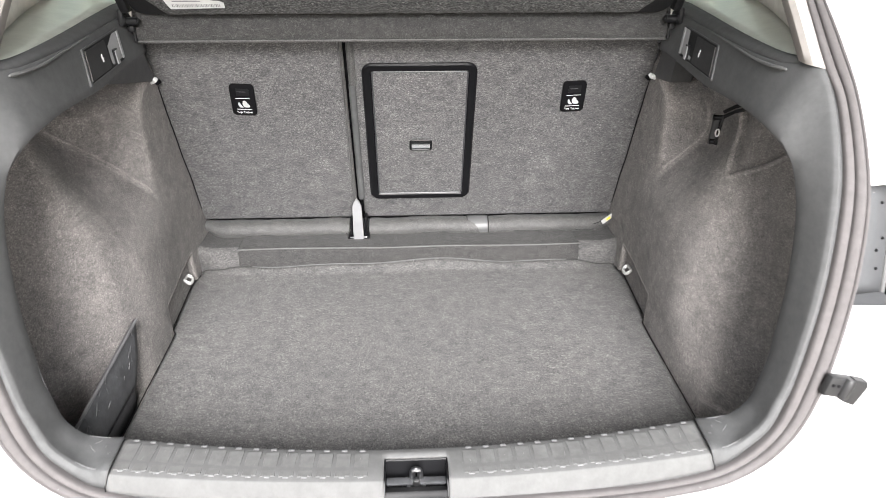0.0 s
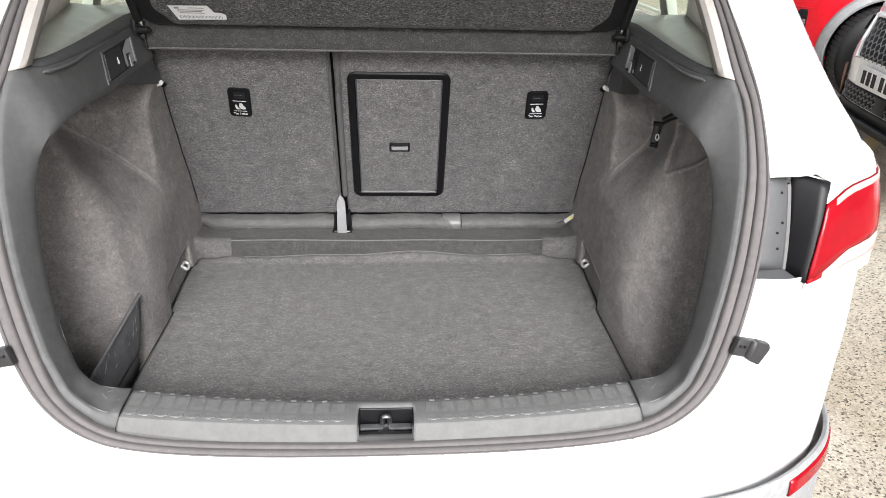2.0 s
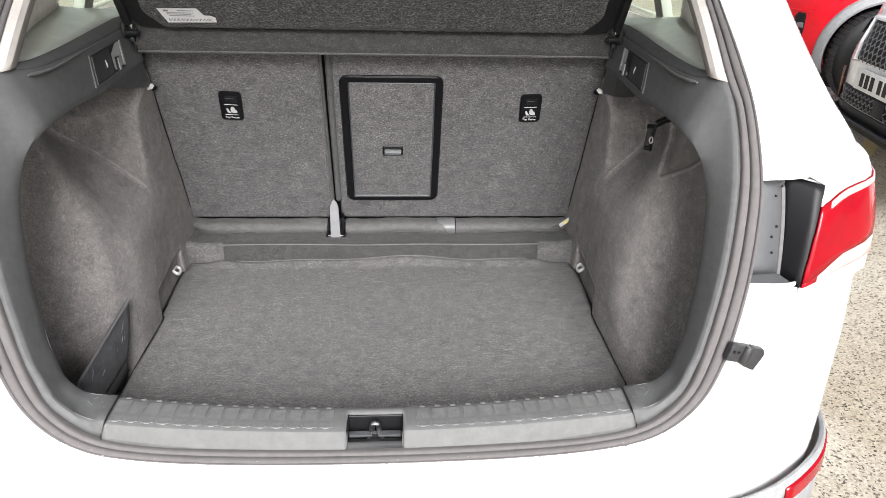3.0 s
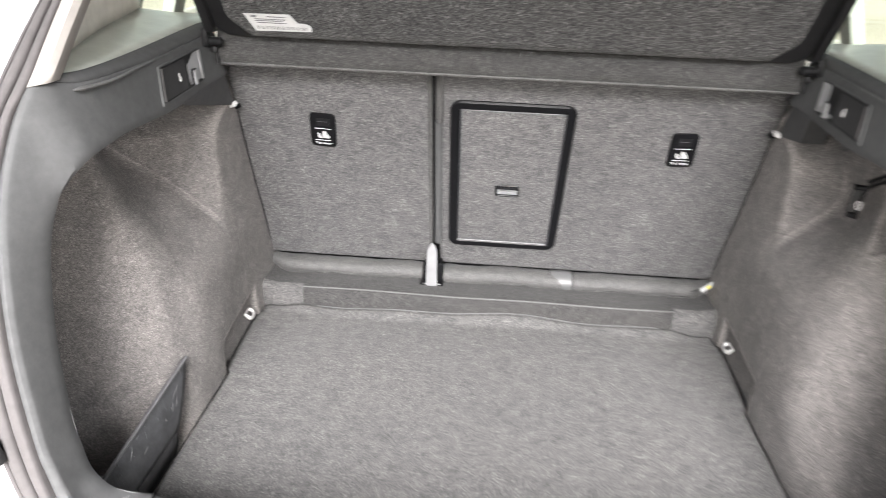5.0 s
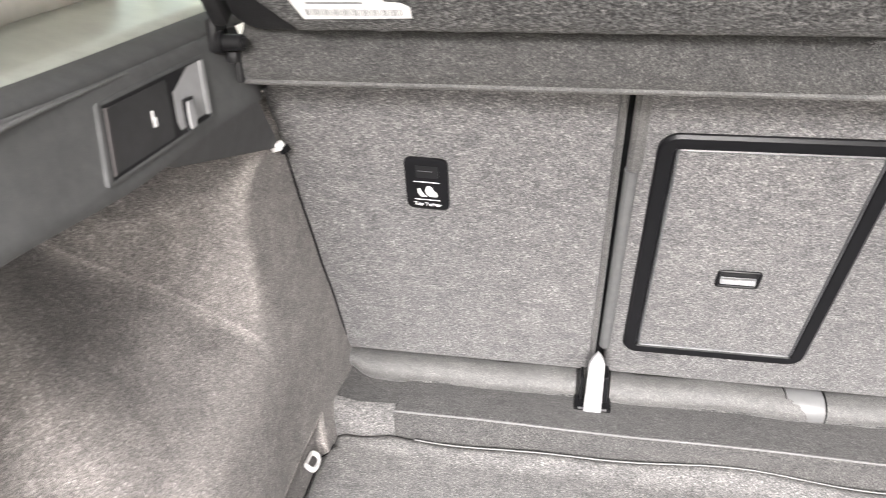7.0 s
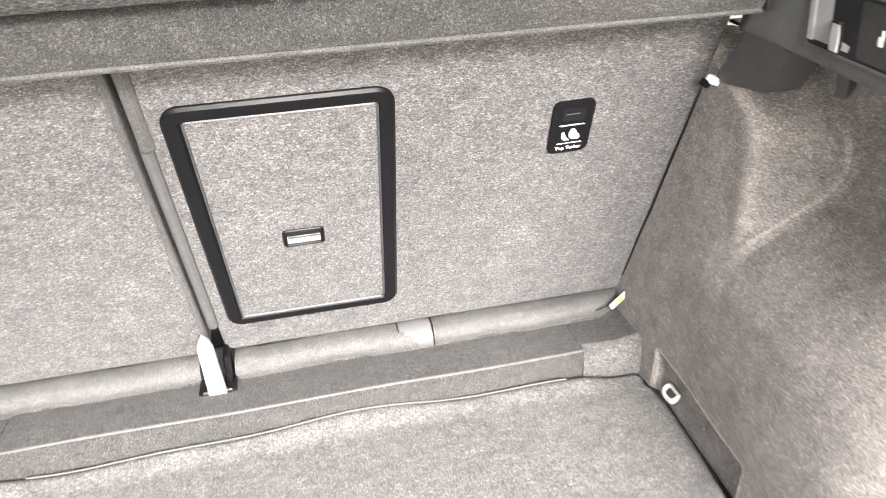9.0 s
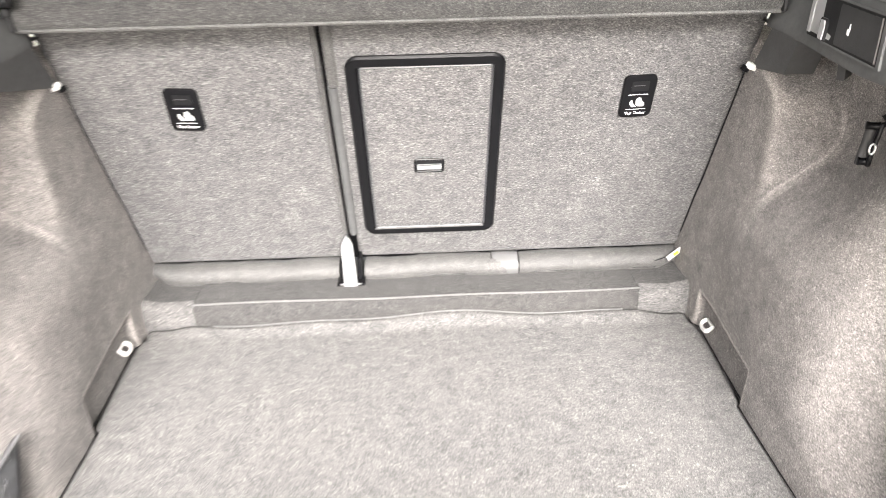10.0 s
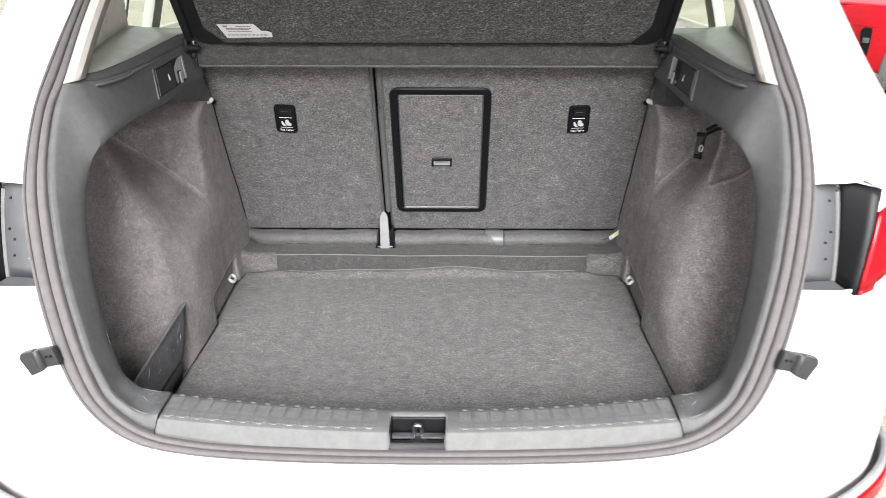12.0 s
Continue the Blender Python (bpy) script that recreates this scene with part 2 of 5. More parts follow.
def box(size, at, bevel=0.0, seg=2, m=None):
    bm = bmesh.new()
    bmesh.ops.create_cube(bm, size=1.0)
    bmesh.ops.scale(bm, vec=size, verts=bm.verts)
    if bevel:
        bmesh.ops.bevel(bm, geom=bm.edges[:], offset=bevel, segments=seg, profile=0.5, affect="EDGES")
    if m is not None:
        bmesh.ops.transform(bm, matrix=m, verts=bm.verts)
    bmesh.ops.translate(bm, vec=at, verts=bm.verts)
    return bm


def merge(*bms):
    base = bms[0]
    for other in bms[1:]:
        me = bpy.data.meshes.new("tmp")
        other.to_mesh(me)
        other.free()
        base.from_mesh(me)
        bpy.data.meshes.remove(me)
    return base


def tube(path, radius, sides=10, squash=1.0, caps=True):
    path = [Vector(p) for p in path]
    rad = radius if isinstance(radius, (list, tuple)) else [radius] * len(path)
    rows = []
    for i, p in enumerate(path):
        d = (path[min(i + 1, len(path) - 1)] - path[max(i - 1, 0)]).normalized()
        side = d.cross(Vector((0, 0, 1)) if abs(d.z) < 0.9 else Vector((0, 1, 0))).normalized()
        up = side.cross(d)
        rows.append([p + rad[i] * (math.cos(a) * side + squash * math.sin(a) * up) for a in (2 * math.pi * k / sides for k in range(sides))])
    bm = grid(rows, closed=True)
    if caps:
        bm.verts.ensure_lookup_table()
        bm.faces.new(bm.verts[:sides])
        bm.faces.new(bm.verts[-sides:][::-1])
    bmesh.ops.recalc_face_normals(bm, faces=bm.faces)
    return bm


def prism(outline, depth, bevel=0.0, m=None):
    """A flat outline in x, y pulled up by depth along z, with bevelled upper rim, then posed by m."""
    bm = bmesh.new()
    f = bm.faces.new([bm.verts.new((x, y, 0)) for x, y in outline])
    r = bmesh.ops.extrude_face_region(bm, geom=[f])
    top = [v for v in r["geom"] if isinstance(v, bmesh.types.BMVert)]
    bmesh.ops.translate(bm, vec=(0, 0, depth), verts=top)
    if bevel:
        rim = [e for e in bm.edges if all(v in top for v in e.verts)]
        bmesh.ops.bevel(bm, geom=rim, offset=bevel, segments=2, profile=0.5, affect="EDGES")
    bmesh.ops.recalc_face_normals(bm, faces=bm.faces)
    if m is not None:
        bmesh.ops.transform(bm, matrix=m, verts=bm.verts)
    return bm


def rounded(w, h, r, n=5):
    pts = []
    for cx, cy, a0 in ((w / 2 - r, h / 2 - r, 0), (-w / 2 + r, h / 2 - r, 90), (-w / 2 + r, -h / 2 + r, 180), (w / 2 - r, -h / 2 + r, 270)):
        for k in range(n + 1):
            a = radians(a0 + 90 * k / n)
            pts.append((cx + r * math.cos(a), cy + r * math.sin(a)))
    return pts


def ring(w, h, r, width, depth, bevel, m):
    """A rounded rectangular frame."""
    n = 6
    steps = [(0, 0), (0, depth - bevel), (bevel, depth), (width - bevel, depth), (width, depth - bevel), (width, 0)]
    rows = []
    for inset, z in steps:
        rows.append([(x, y, z) for x, y in rounded(w - 2 * inset, h - 2 * inset, max(r - inset, 0.002), n)])
    bm = grid(rows, closed=True)
    bmesh.ops.recalc_face_normals(bm, faces=bm.faces)
    bmesh.ops.transform(bm, matrix=m, verts=bm.verts)
    return bm


def lettering(body, height, m):
    cu = bpy.data.curves.new("tmp_text", "FONT")
    cu.body, cu.size, cu.align_x, cu.align_y, cu.extrude = body, height, "CENTER", "CENTER", 0.0003
    ob = new("tmp_text", cu)
    bpy.context.view_layer.update()
    me = bpy.data.meshes.new_from_object(ob.evaluated_get(bpy.context.evaluated_depsgraph_get()))
    bpy.data.objects.remove(ob)
    bpy.data.curves.remove(cu)
    bm = bmesh.new()
    bm.from_mesh(me)
    bpy.data.meshes.remove(me)
    bmesh.ops.transform(bm, matrix=m, verts=bm.verts)
    return bm


def lerp(a, b, t):
    return a + (b - a) * t


def smooth_step(x):
    x = min(1.0, max(0.0, x))
    return x * x * (3 - 2 * x)


def tip(p):
    """The car stands one degree nose-down."""
    return Vector((p[0], p[1] + 0.0178 * (p[2] - 0.68), p[2] - 0.0178 * (p[1] - 0.68)))


def mirror(p, s):
    return Vector((p[0] * s, p[1], p[2]))


# the seat backs' plane: a point of it, and the frame in which x runs across, y up along it, z out of it towards the tail
SEAT_UP = Vector((0, -0.3907, 0.9205))
SEAT_OUT = Vector((0, -0.9205, -0.3907))


def seat_point(x, z, out=0.0):
    return Vector((x, 0.677 + 0.4244 * (1.186 - z), z)) + SEAT_OUT * out


def seat_frame(x, z, out=0.0):
    p = seat_point(x, z, out)
    return Matrix(((1, SEAT_UP.x, SEAT_OUT.x, p.x), (0, SEAT_UP.y, SEAT_OUT.y, p.y), (0, SEAT_UP.z, SEAT_OUT.z, p.z), (0, 0, 0, 1)))


# ---- the ground ----
def ground_z(x, y):
    return 0.55 * smooth_step((x - 1.1) / 4.2) + 0.10 * smooth_step((-x - 1.6) / 4.0)


def build_ground():
    m, nt, p = mat("wet_asphalt")
    chips = nt.nodes.new("ShaderNodeTexVoronoi")
    co = nt.nodes.new("ShaderNodeTexCoord")
    chips.inputs["Scale"].default_value = 150.0
    nt.links.new(co.outputs["Object"], chips.inputs["Vector"])
    grit = noise_node(nt, 140.0, 4.0, 0.7)
    wide = noise_node(nt, 0.9, 4.0, 0.6)
    cell = nt.nodes.new("ShaderNodeSeparateColor")
    nt.links.new(chips.outputs["Color"], cell.inputs[0])
    col = ramp(nt, cell.outputs[0], [(0.0, (0.04, 0.037, 0.032)), (0.08, (0.13, 0.118, 0.098)), (0.20, (0.34, 0.31, 0.262)), (1.0, (0.50, 0.465, 0.405))])
    col = mix(nt, 0.6, col, ramp(nt, grit, [(0.3, (0.5, 0.5, 0.5)), (0.7, (1.3, 1.28, 1.22))]), "MULTIPLY")
    wet = ramp(nt, wide, [(0.36, (0.74, 0.70, 0.63)), (0.62, (1.0, 1.0, 1.0))])
    col = mix(nt, 1.0, col, wet, "MULTIPLY")
    nt.links.new(col, p.inputs["Base Color"])
    nt.links.new(ramp(nt, wide, [(0.36, (0.35, 0.35, 0.35)), (0.6, (0.65, 0.65, 0.65))]), p.inputs["Roughness"])
    bump(nt, p, chips.outputs["Distance"], 0.35, 0.002)
    xs = [-400, -120, -40, -15, -8] + [-6 + 0.5 * i for i in range(29)] + [10, 15, 40, 120, 400]
    ys = [-400, -120, -40, -12, -5, -2] + [0.5 * i for i in range(25)] + [15, 25, 60, 150, 400]
    bm = grid([[(x, y, ground_z(x, y)) for x in xs] for y in ys])
    solo("ground", bm, m, "damp tan-grey asphalt with exposed pale chippings", "ground", "structure")
    line = plain("worn_white_line", (0.62, 0.60, 0.55), 0.6)
    for name, a, b, w, ma, text in (("bay_line", (2.1, 4.55), (6.5, 4.05), 0.10, line, "worn white parking bay line painted on the asphalt"),
                                    ("kerb_line", (2.55, 2.75), (4.9, 5.2), 0.10, plain("worn_yellow_line", (0.42, 0.34, 0.17), 0.5), "worn dull yellow line painted on wet asphalt")):
        d = (Vector(b) - Vector(a)).normalized()
        side = Vector((-d.y, d.x)) * w / 2
        rows = []
        for i in range(30):
            q = Vector(a).lerp(Vector(b), i / 29)
            rows.append([(*(q + side), ground_z(*(q + side)) + 0.004), (*(q - side), ground_z(*(q - side)) + 0.004)])
        solo(name, grid(rows), ma, text, "road marking", "structure")


build_ground()

# ---- the white car round the boot ----
car = thing("car", (0, 1.2, 0), "white family car with its tailgate raised, standing on asphalt", "car")

# curves round the tailgate opening, from the middle of the sill up one side to the middle of the roof
# inner edge of the seal, at the trim
SEAL_INNER = [(0.000, -0.035, 0.724), (0.200, -0.027, 0.722), (0.350, -0.008, 0.718), (0.431, 0.002, 0.734), (0.483, 0.009, 0.784),
    (0.509, 0.021, 0.860), (0.529, 0.041, 0.958), (0.539, 0.063, 1.048), (0.545, 0.093, 1.125), (0.547, 0.143, 1.198),
    (0.537, 0.176, 1.241), (0.520, 0.260, 1.345), (0.480, 0.405, 1.510), (0.400, 0.500, 1.590), (0.000, 0.520, 1.625)]
# outer edge of the seal
SEAL_OUTER = [(0.000, -0.052, 0.711), (0.205, -0.044, 0.708), (0.365, -0.021, 0.703), (0.450, -0.010, 0.720), (0.508, -0.002, 0.771),
    (0.541, 0.010, 0.845), (0.562, 0.029, 0.945), (0.571, 0.050, 1.042), (0.575, 0.079, 1.115), (0.572, 0.133, 1.200),
    (0.562, 0.186, 1.266), (0.543, 0.262, 1.350), (0.500, 0.405, 1.515), (0.410, 0.500, 1.605), (0.000, 0.520, 1.640)]
# body panel beside the seal
PANEL_RIM = [(0.000, -0.062, 0.690), (0.205, -0.054, 0.686), (0.375, -0.030, 0.680), (0.480, -0.017, 0.695), (0.580, -0.008, 0.745),
    (0.625, 0.010, 0.835), (0.640, 0.034, 0.945), (0.650, 0.058, 1.042), (0.650, 0.088, 1.118), (0.632, 0.135, 1.204),
    (0.612, 0.182, 1.270), (0.590, 0.250, 1.348), (0.545, 0.390, 1.515), (0.430, 0.490, 1.615), (0.000, 0.515, 1.650)]
# corner of the body
PANEL_CORNER = [(0.000, -0.105, 0.640), (0.210, -0.097, 0.638), (0.400, -0.075, 0.635), (0.560, -0.045, 0.645), (0.700, 0.020, 0.670),
    (0.765, 0.080, 0.800), (0.780, 0.112, 0.950), (0.782, 0.130, 1.040), (0.763, 0.153, 1.130), (0.720, 0.190, 1.207),
    (0.682, 0.216, 1.272), (0.655, 0.268, 1.346), (0.605, 0.405, 1.515), (0.460, 0.520, 1.625), (0.000, 0.545, 1.660)]
# where the corner runs out into the flank
PANEL_FLANK = [(0.000, -0.125, 0.500), (0.215, -0.118, 0.500), (0.420, -0.098, 0.500), (0.590, -0.060, 0.500), (0.730, 0.030, 0.500),
    (0.845, 0.250, 0.740), (0.865, 0.320, 0.940), (0.870, 0.370, 1.040), (0.850, 0.400, 1.140), (0.790, 0.440, 1.225),
    (0.745, 0.470, 1.300), (0.710, 0.520, 1.370), (0.640, 0.640, 1.520), (0.480, 0.760, 1.630), (0.000, 0.800, 1.665)]
LOOP = [[tip(p) for p in row] for row in zip(SEAL_INNER, SEAL_OUTER, PANEL_RIM, PANEL_CORNER, PANEL_FLANK)]
FINE = 12
STEPS = (len(LOOP) - 1) * FINE + 1
RAILS = [spline([(-row[k][0], row[k][1], row[k][2]) for row in LOOP[:0:-1]] + [row[k] for row in LOOP], 2 * STEPS - 1)[STEPS - 1:] for k in range(5)]


def rail(k, i, s):
    return mirror(RAILS[k][i], s)


def at_loop(u):
    return int(round(u * FINE))


def body_patch(u0, u1, s):
    rows = []
    for i in range(at_loop(u0), at_loop(u1) + 1):
        rows.append(spline([rail(k, i, s) for k in (1, 2, 3, 4)], 22))
    return grid(rows, flip=s > 0)


low = at_loop(6.15)
part("tail_panel", grid([spline([rail(k, abs(i), 1 if i >= 0 else -1) for k in (1, 2, 3, 4)], 22) for i in range(-low, low + 1)], flip=True), WHITE_PAINT, car, "glossy white painted panel under the opening", thick=0.004)
for s in (1, -1):
    part("quarter_panel", body_patch(7.9, 14, s), WHITE_PAINT, car, "glossy white painted rear pillar", thick=0.004)
    # flank forward of the tail, up to the waistline, and the roof rail above the windows
    flank = []
    for k, (z0, x0, y0) in enumerate(((0.20, 0.80, 0.30), (0.50, 0.845, 0.28), (0.74, 0.845, 0.25), (0.94, 0.865, 0.32), (1.04, 0.870, 0.37), (1.14, 0.850, 0.40), (1.205, 0.80, 0.43), (1.228, 0.775, 0.48))):
        flank.append([(s * x0, y0, z0), (s * (x0 + 0.03), y0 + 0.5, z0), (s * (x0 + 0.04), y0 + 1.2, z0), (s * (x0 + 0.035), y0 + 2.6, z0)])
    part("flank", grid(flank, flip=s < 0), WHITE_PAINT, car, thick=0.004)
    part("roof_rail", grid([[(s * 0.640, 0.64, 1.52), (s * 0.66, 1.5, 1.55), (s * 0.65, 2.4, 1.52)], [(s * 0.48, 0.76, 1.63), (s * 0.50, 1.5, 1.66), (s * 0.48, 2.4, 1.62)]], flip=s < 0), WHITE_PAINT, car, thick=0.004)
    for name, y0, y1 in (("quarter_window", 0.66, 1.02), ("door_window", 1.08, 1.95)):
        part(name, grid([[(s * 0.750, y0, 1.226), (s * 0.770, y1, 1.226)], [(s * 0.655, y0, 1.515), (s * 0.67, y1, 1.535)]]), GREEN_GLASS, car, "pale green tinted side glass").visible_shadow = False
    part("window_pillar", box((0.03, 0.06, 0.32), (s * 0.712, 1.05, 1.375), 0.008, m=pose(0, 0, 0, 0, -s * 17, 0)), PILLAR_GREY, car, "grey-green window pillar")
    part("window_bar", box((0.014, 0.016, 0.31), (s * 0.707, 0.86, 1.375), 0.004, m=pose(0, 0, 0, 0, -s * 17, 0)), PILLAR_GREY, car)
    part("inner_wall", grid([[(s * 0.69, 0.66, 0.9), (s * 0.72, 2.4, 0.9)], [(s * 0.74, 0.66, 1.226), (s * 0.76, 2.4, 1.226)]]), BEIGE, car, thick=0.004)

roof_rows = [[(x, y, 1.665 - 0.035 * (x / 0.48) ** 2 - 0.02 * ((y - 1.4) / 0.8) ** 2) for x in (-0.48, -0.32, -0.16, 0, 0.16, 0.32, 0.48)] for y in (0.78, 1.0, 1.4, 1.9, 2.4)]
part("roof", grid(roof_rows), WHITE_PAINT, car, thick=0.012)
part("headlining", grid([[(x, y, z - 0.06) for x, y, z in r] for r in roof_rows]), BEIGE, car, "beige cloth headlining")
part("underbody", box((1.5, 2.6, 0.02), (0, 1.5, 0.28), 0.005), BLACK, car)
part("boot_pan", box((1.06, 0.86, 0.012), (0, 0.44, 0.60), 0.003), BLACK, car)

# the raised tailgate over the opening, hinged at the roof's tail edge
def gate_point(x, v, lift):
    bend = 0.30 * smooth_step((v - 0.62) / 0.5)
    a = radians(17) - bend * 1.6
    y = 0.50 - 0.956 * min(v, 0.62) - max(0.0, v - 0.62) * math.cos(a)
    z = 1.70 + 0.292 * min(v, 0.62) + max(0.0, v - 0.62) * math.sin(a)
    return Vector((x, y - 0.29 * lift, z + 0.956 * lift - 0.03 * (x / 0.6) ** 2))


def gate_sheet(v0, v1, lift, inset=0.0, x0=-1.0, x1=1.0):
    rows = []
    for j in range(15):
        v = lerp(v0, v1, j / 14)
        half = lerp(0.52, 0.64, smooth_step(v / 0.6)) - inset
        rows.append([gate_point(half * lerp(x0, x1, i / 20), v, lift) for i in range(21)])
    return grid(rows)


tailgate = part("tailgate", merge(gate_sheet(0.50, 1.12, 0.04), gate_sheet(0.0, 0.10, 0.04), gate_sheet(0.10, 0.50, 0.04, 0.0, -1.0, -0.84), gate_sheet(0.10, 0.50, 0.04, 0.0, 0.84, 1.0)), WHITE_PAINT, car, "white raised tailgate", thick=0.01)
part("tailgate_glass", gate_sheet(0.10, 0.50, 0.035, 0.0, -0.84, 0.84), GREEN_GLASS, tailgate, "tinted rear window").visible_shadow = False
part("tailgate_trim", merge(gate_sheet(0.50, 1.08, 0.0, 0.03), gate_sheet(0.02, 0.10, 0.0, 0.03), gate_sheet(0.10, 0.50, 0.0, 0.03, -1.0, -0.84), gate_sheet(0.10, 0.50, 0.0, 0.03, 0.84, 1.0)), SHELF_RIM, tailgate, "dark plastic inner trim", thick=0.006)

# the seal: a double lipped rubber strip round the opening
PROFILE = ((0.0, -0.004), (0.015, 0.003), (0.04, 0.0062), (0.10, 0.0070), (0.28, 0.0066), (0.335, 0.0056), (0.352, 0.001), (0.360, -0.014), (0.385, -0.014), (0.392, 0.001), (0.408, 0.0062),
           (0.46, 0.0082), (0.60, 0.0086), (0.72, 0.0078), (0.765, 0.0060), (0.782, 0.000), (0.790, -0.013), (0.815, -0.013), (0.822, -0.002), (0.84, 0.0034), (0.88, 0.0048), (0.94, 0.0046), (0.975, 0.002), (0.99, -0.006), (1.0, -0.010))
for s in (1, -1):
    rows = []
    for i in range(STEPS):
        a, b = rail(0, i, s), rail(1, i, s)
        rows.append([a.lerp(b, w) + Vector((0, -(h + 0.002) * 1.15, 0.25 * h)) for w, h in PROFILE])
    part("door_seal", grid(rows, flip=s > 0), RUBBER, car, "grey double-lipped rubber seal with beads of water", smooth=60)

rng = random.Random(21)
drops = []
for k in range(26):
    s = rng.choice((1, -1))
    i = rng.randrange(1, at_loop(3.2)) if k < 20 else rng.randrange(at_loop(3.2), at_loop(8))
    w = rng.choice((0.80, 0.92, 0.95, 0.60))
    at = rail(0, i, s).lerp(rail(1, i, s), w) + Vector((0, -0.0115, 0.003))
    drop = bmesh.new()
    bmesh.ops.create_icosphere(drop, subdivisions=2, radius=rng.uniform(0.0006, 0.0014))
    bmesh.ops.scale(drop, vec=(rng.uniform(1.0, 2.6), 0.8, 0.6), verts=drop.verts)
    bmesh.ops.translate(drop, vec=at, verts=drop.verts)
    drops.append(drop)
tagged(part("water_beads", merge(*drops), BEAD, car, "beads of rain water on the seal", smooth=80), kind="stuff")

# tail lamps: a grey recess, the black side of the lamp, the red lens that wraps the corner
for s in (1, -1):
    lo, hi = at_loop(6.15), at_loop(7.9)
    recess, housing, lens = [], [], []
    for k in range(13):
        t = k / 12
        i = int(round(lerp(lo, hi, t)))
        o, m_, c, f = (rail(q, i, s) for q in (1, 2, 3, 4))
        z = o.z
        xi = lerp(0.630, 0.626, t)
        g = Vector((s * xi, o.y + 0.035, z))
        recess.append([o + Vector((0, 0.004, 0)), o + Vector((s * 0.012, 0.028, 0)), g])
        xr = lerp(0.642, 0.672, t)
        red = Vector((s * xr, m_.y - 0.012, z - 0.006))
        housing.append([g, g.lerp(red, 0.25) + Vector((s * -0.003, 0.002, 0)), g.lerp(red, 0.75), red])
        pts = spline([red, m_.lerp(c, 0.35) + Vector((s * 0.010, -0.016, 0)), c + Vector((s * 0.010, -0.014, 0)), c.lerp(f, 0.5) + Vector((s * 0.012, -0.004, 0)), f + Vector((0, 0, 0))], 18)
        lens.append(pts)
    def on_lens(k, q):
        k0 = max(0, min(int(k), 11))
        return lens[k0][q].lerp(lens[k0 + 1][q], k - k0)
    low_k = [2.4 * smooth_step(q / 17) for q in range(18)]
    part_k = [lerp(0.03, 0.30, smooth_step(q / 10)) for q in range(18)]
    top_k = [lerp(9.0, 10.3, smooth_step(q / 9)) for q in range(18)]
    def lens_rows(a, b, n):
        def at(v, q):
            w = v / 0.33 * part_k[q] if v <= 0.33 else lerp(part_k[q], 1.0, (v - 0.33) / 0.67)
            return lerp(low_k[q], top_k[q], w)
        return [[on_lens(at(lerp(a, b, r / (n - 1)), q), q) for q in range(18)] for r in range(n)]
    lamp_base = part("tail_lamp", grid(lens_rows(0.33, 1.0, 9), flip=s > 0), RED_LENS, car, "glossy red tail lamp lens wrapping the corner", thick=0.004)
    part("clear_strip", grid([r[2:] for r in lens_rows(0.0, 0.33, 5)], flip=s > 0), CLEAR_LENS, lamp_base, "clear lower lens strip of the lamp", thick=0.004)
    # pale strip painted for the sky's glint along the lens top
    part("lens_glint", grid([[p + Vector((s * 0.0012, -0.0012, 0)) for p in r[2:]] for r in lens_rows(0.935, 0.995, 3)], flip=s > 0), CLEAR_LENS, lamp_base, "whitish glint on the upper lens, put in as a pale strip", thick=0.004)
    part("lens_rim", grid([r[:3] for r in lens_rows(0.0, 0.34, 7)], flip=s > 0), RED_LENS, lamp_base, "red rim of the lens", thick=0.004)
    rib = [r[8] + Vector((s * 0.001, -0.0016, 0)) for r in lens_rows(0.36, 0.84, 7)]
    part("light_guide", tube(rib, 0.0016, 6), CLEAR_LENS, lamp_base, "pale light guide in the lens")
    for v in (0.46, 0.58, 0.70):
        part("lens_rib", tube([p + Vector((s * 0.0004, -0.0008, 0)) for p in lens_rows(v, v + 0.01, 2)[0][2:8]], 0.0011, 6), DEEP_RED, lamp_base, "dark rib of the lens")
    sink = Vector((s * -0.0012, 0.0012, 0))
    part("lamp_crown", grid([[on_lens(lerp(top_k[q], 12.0, r / 4), q) + (sink if q else sink * 0.3) for q in range(18)] for r in range(5)] + [[rail(2, hi, s).lerp(rail(3, hi, s), q / 17 * 2) if q < 9 else rail(3, hi, s).lerp(rail(4, hi, s), (q - 8.5) / 8.5) for q in range(18)]], flip=s > 0), WHITE_PAINT, car, "white panel above the lamp", thick=0.003)
    cap = [[recess[-1][0], recess[-1][1], recess[-1][2], housing[-1][1], housing[-1][3]], [rail(1, hi, s), rail(1, hi, s).lerp(rail(2, hi, s), 0.2), rail(1, hi, s).lerp(rail(2, hi, s), 0.5), rail(1, hi, s).lerp(rail(2, hi, s), 0.8), rail(2, hi, s) + Vector((s * 0.012, 0, 0))]]
    part("recess_top", grid(cap), WHITE_PAINT, car, thick=0.003)
    part("lamp_flange", tube([r[2] + Vector((s * -0.0045, -0.0035, 0)) for r in recess], 0.0038, 8), SILL, lamp_base, "pale grey seam beside the lamp housing")
    part("lamp_foot", grid([[on_lens(lerp(-0.6, low_k[q], r / 4), q) + sink for q in range(18)] for r in range(5)], flip=s > 0), WHITE_PAINT, car, "white panel below the lamp", thick=0.003)
    part("lamp_housing", grid(housing, flip=s > 0), LAMP_BLACK, lamp_base, "black plastic side of the lamp housing", thick=0.003)
    # body-coloured recess, made grey to carry the shade inside it
    pan = part("lamp_recess", grid(recess, flip=s > 0), GREY_METAL, car, "metal recess beside the lamp, its shade put in as grey", thick=0.003)
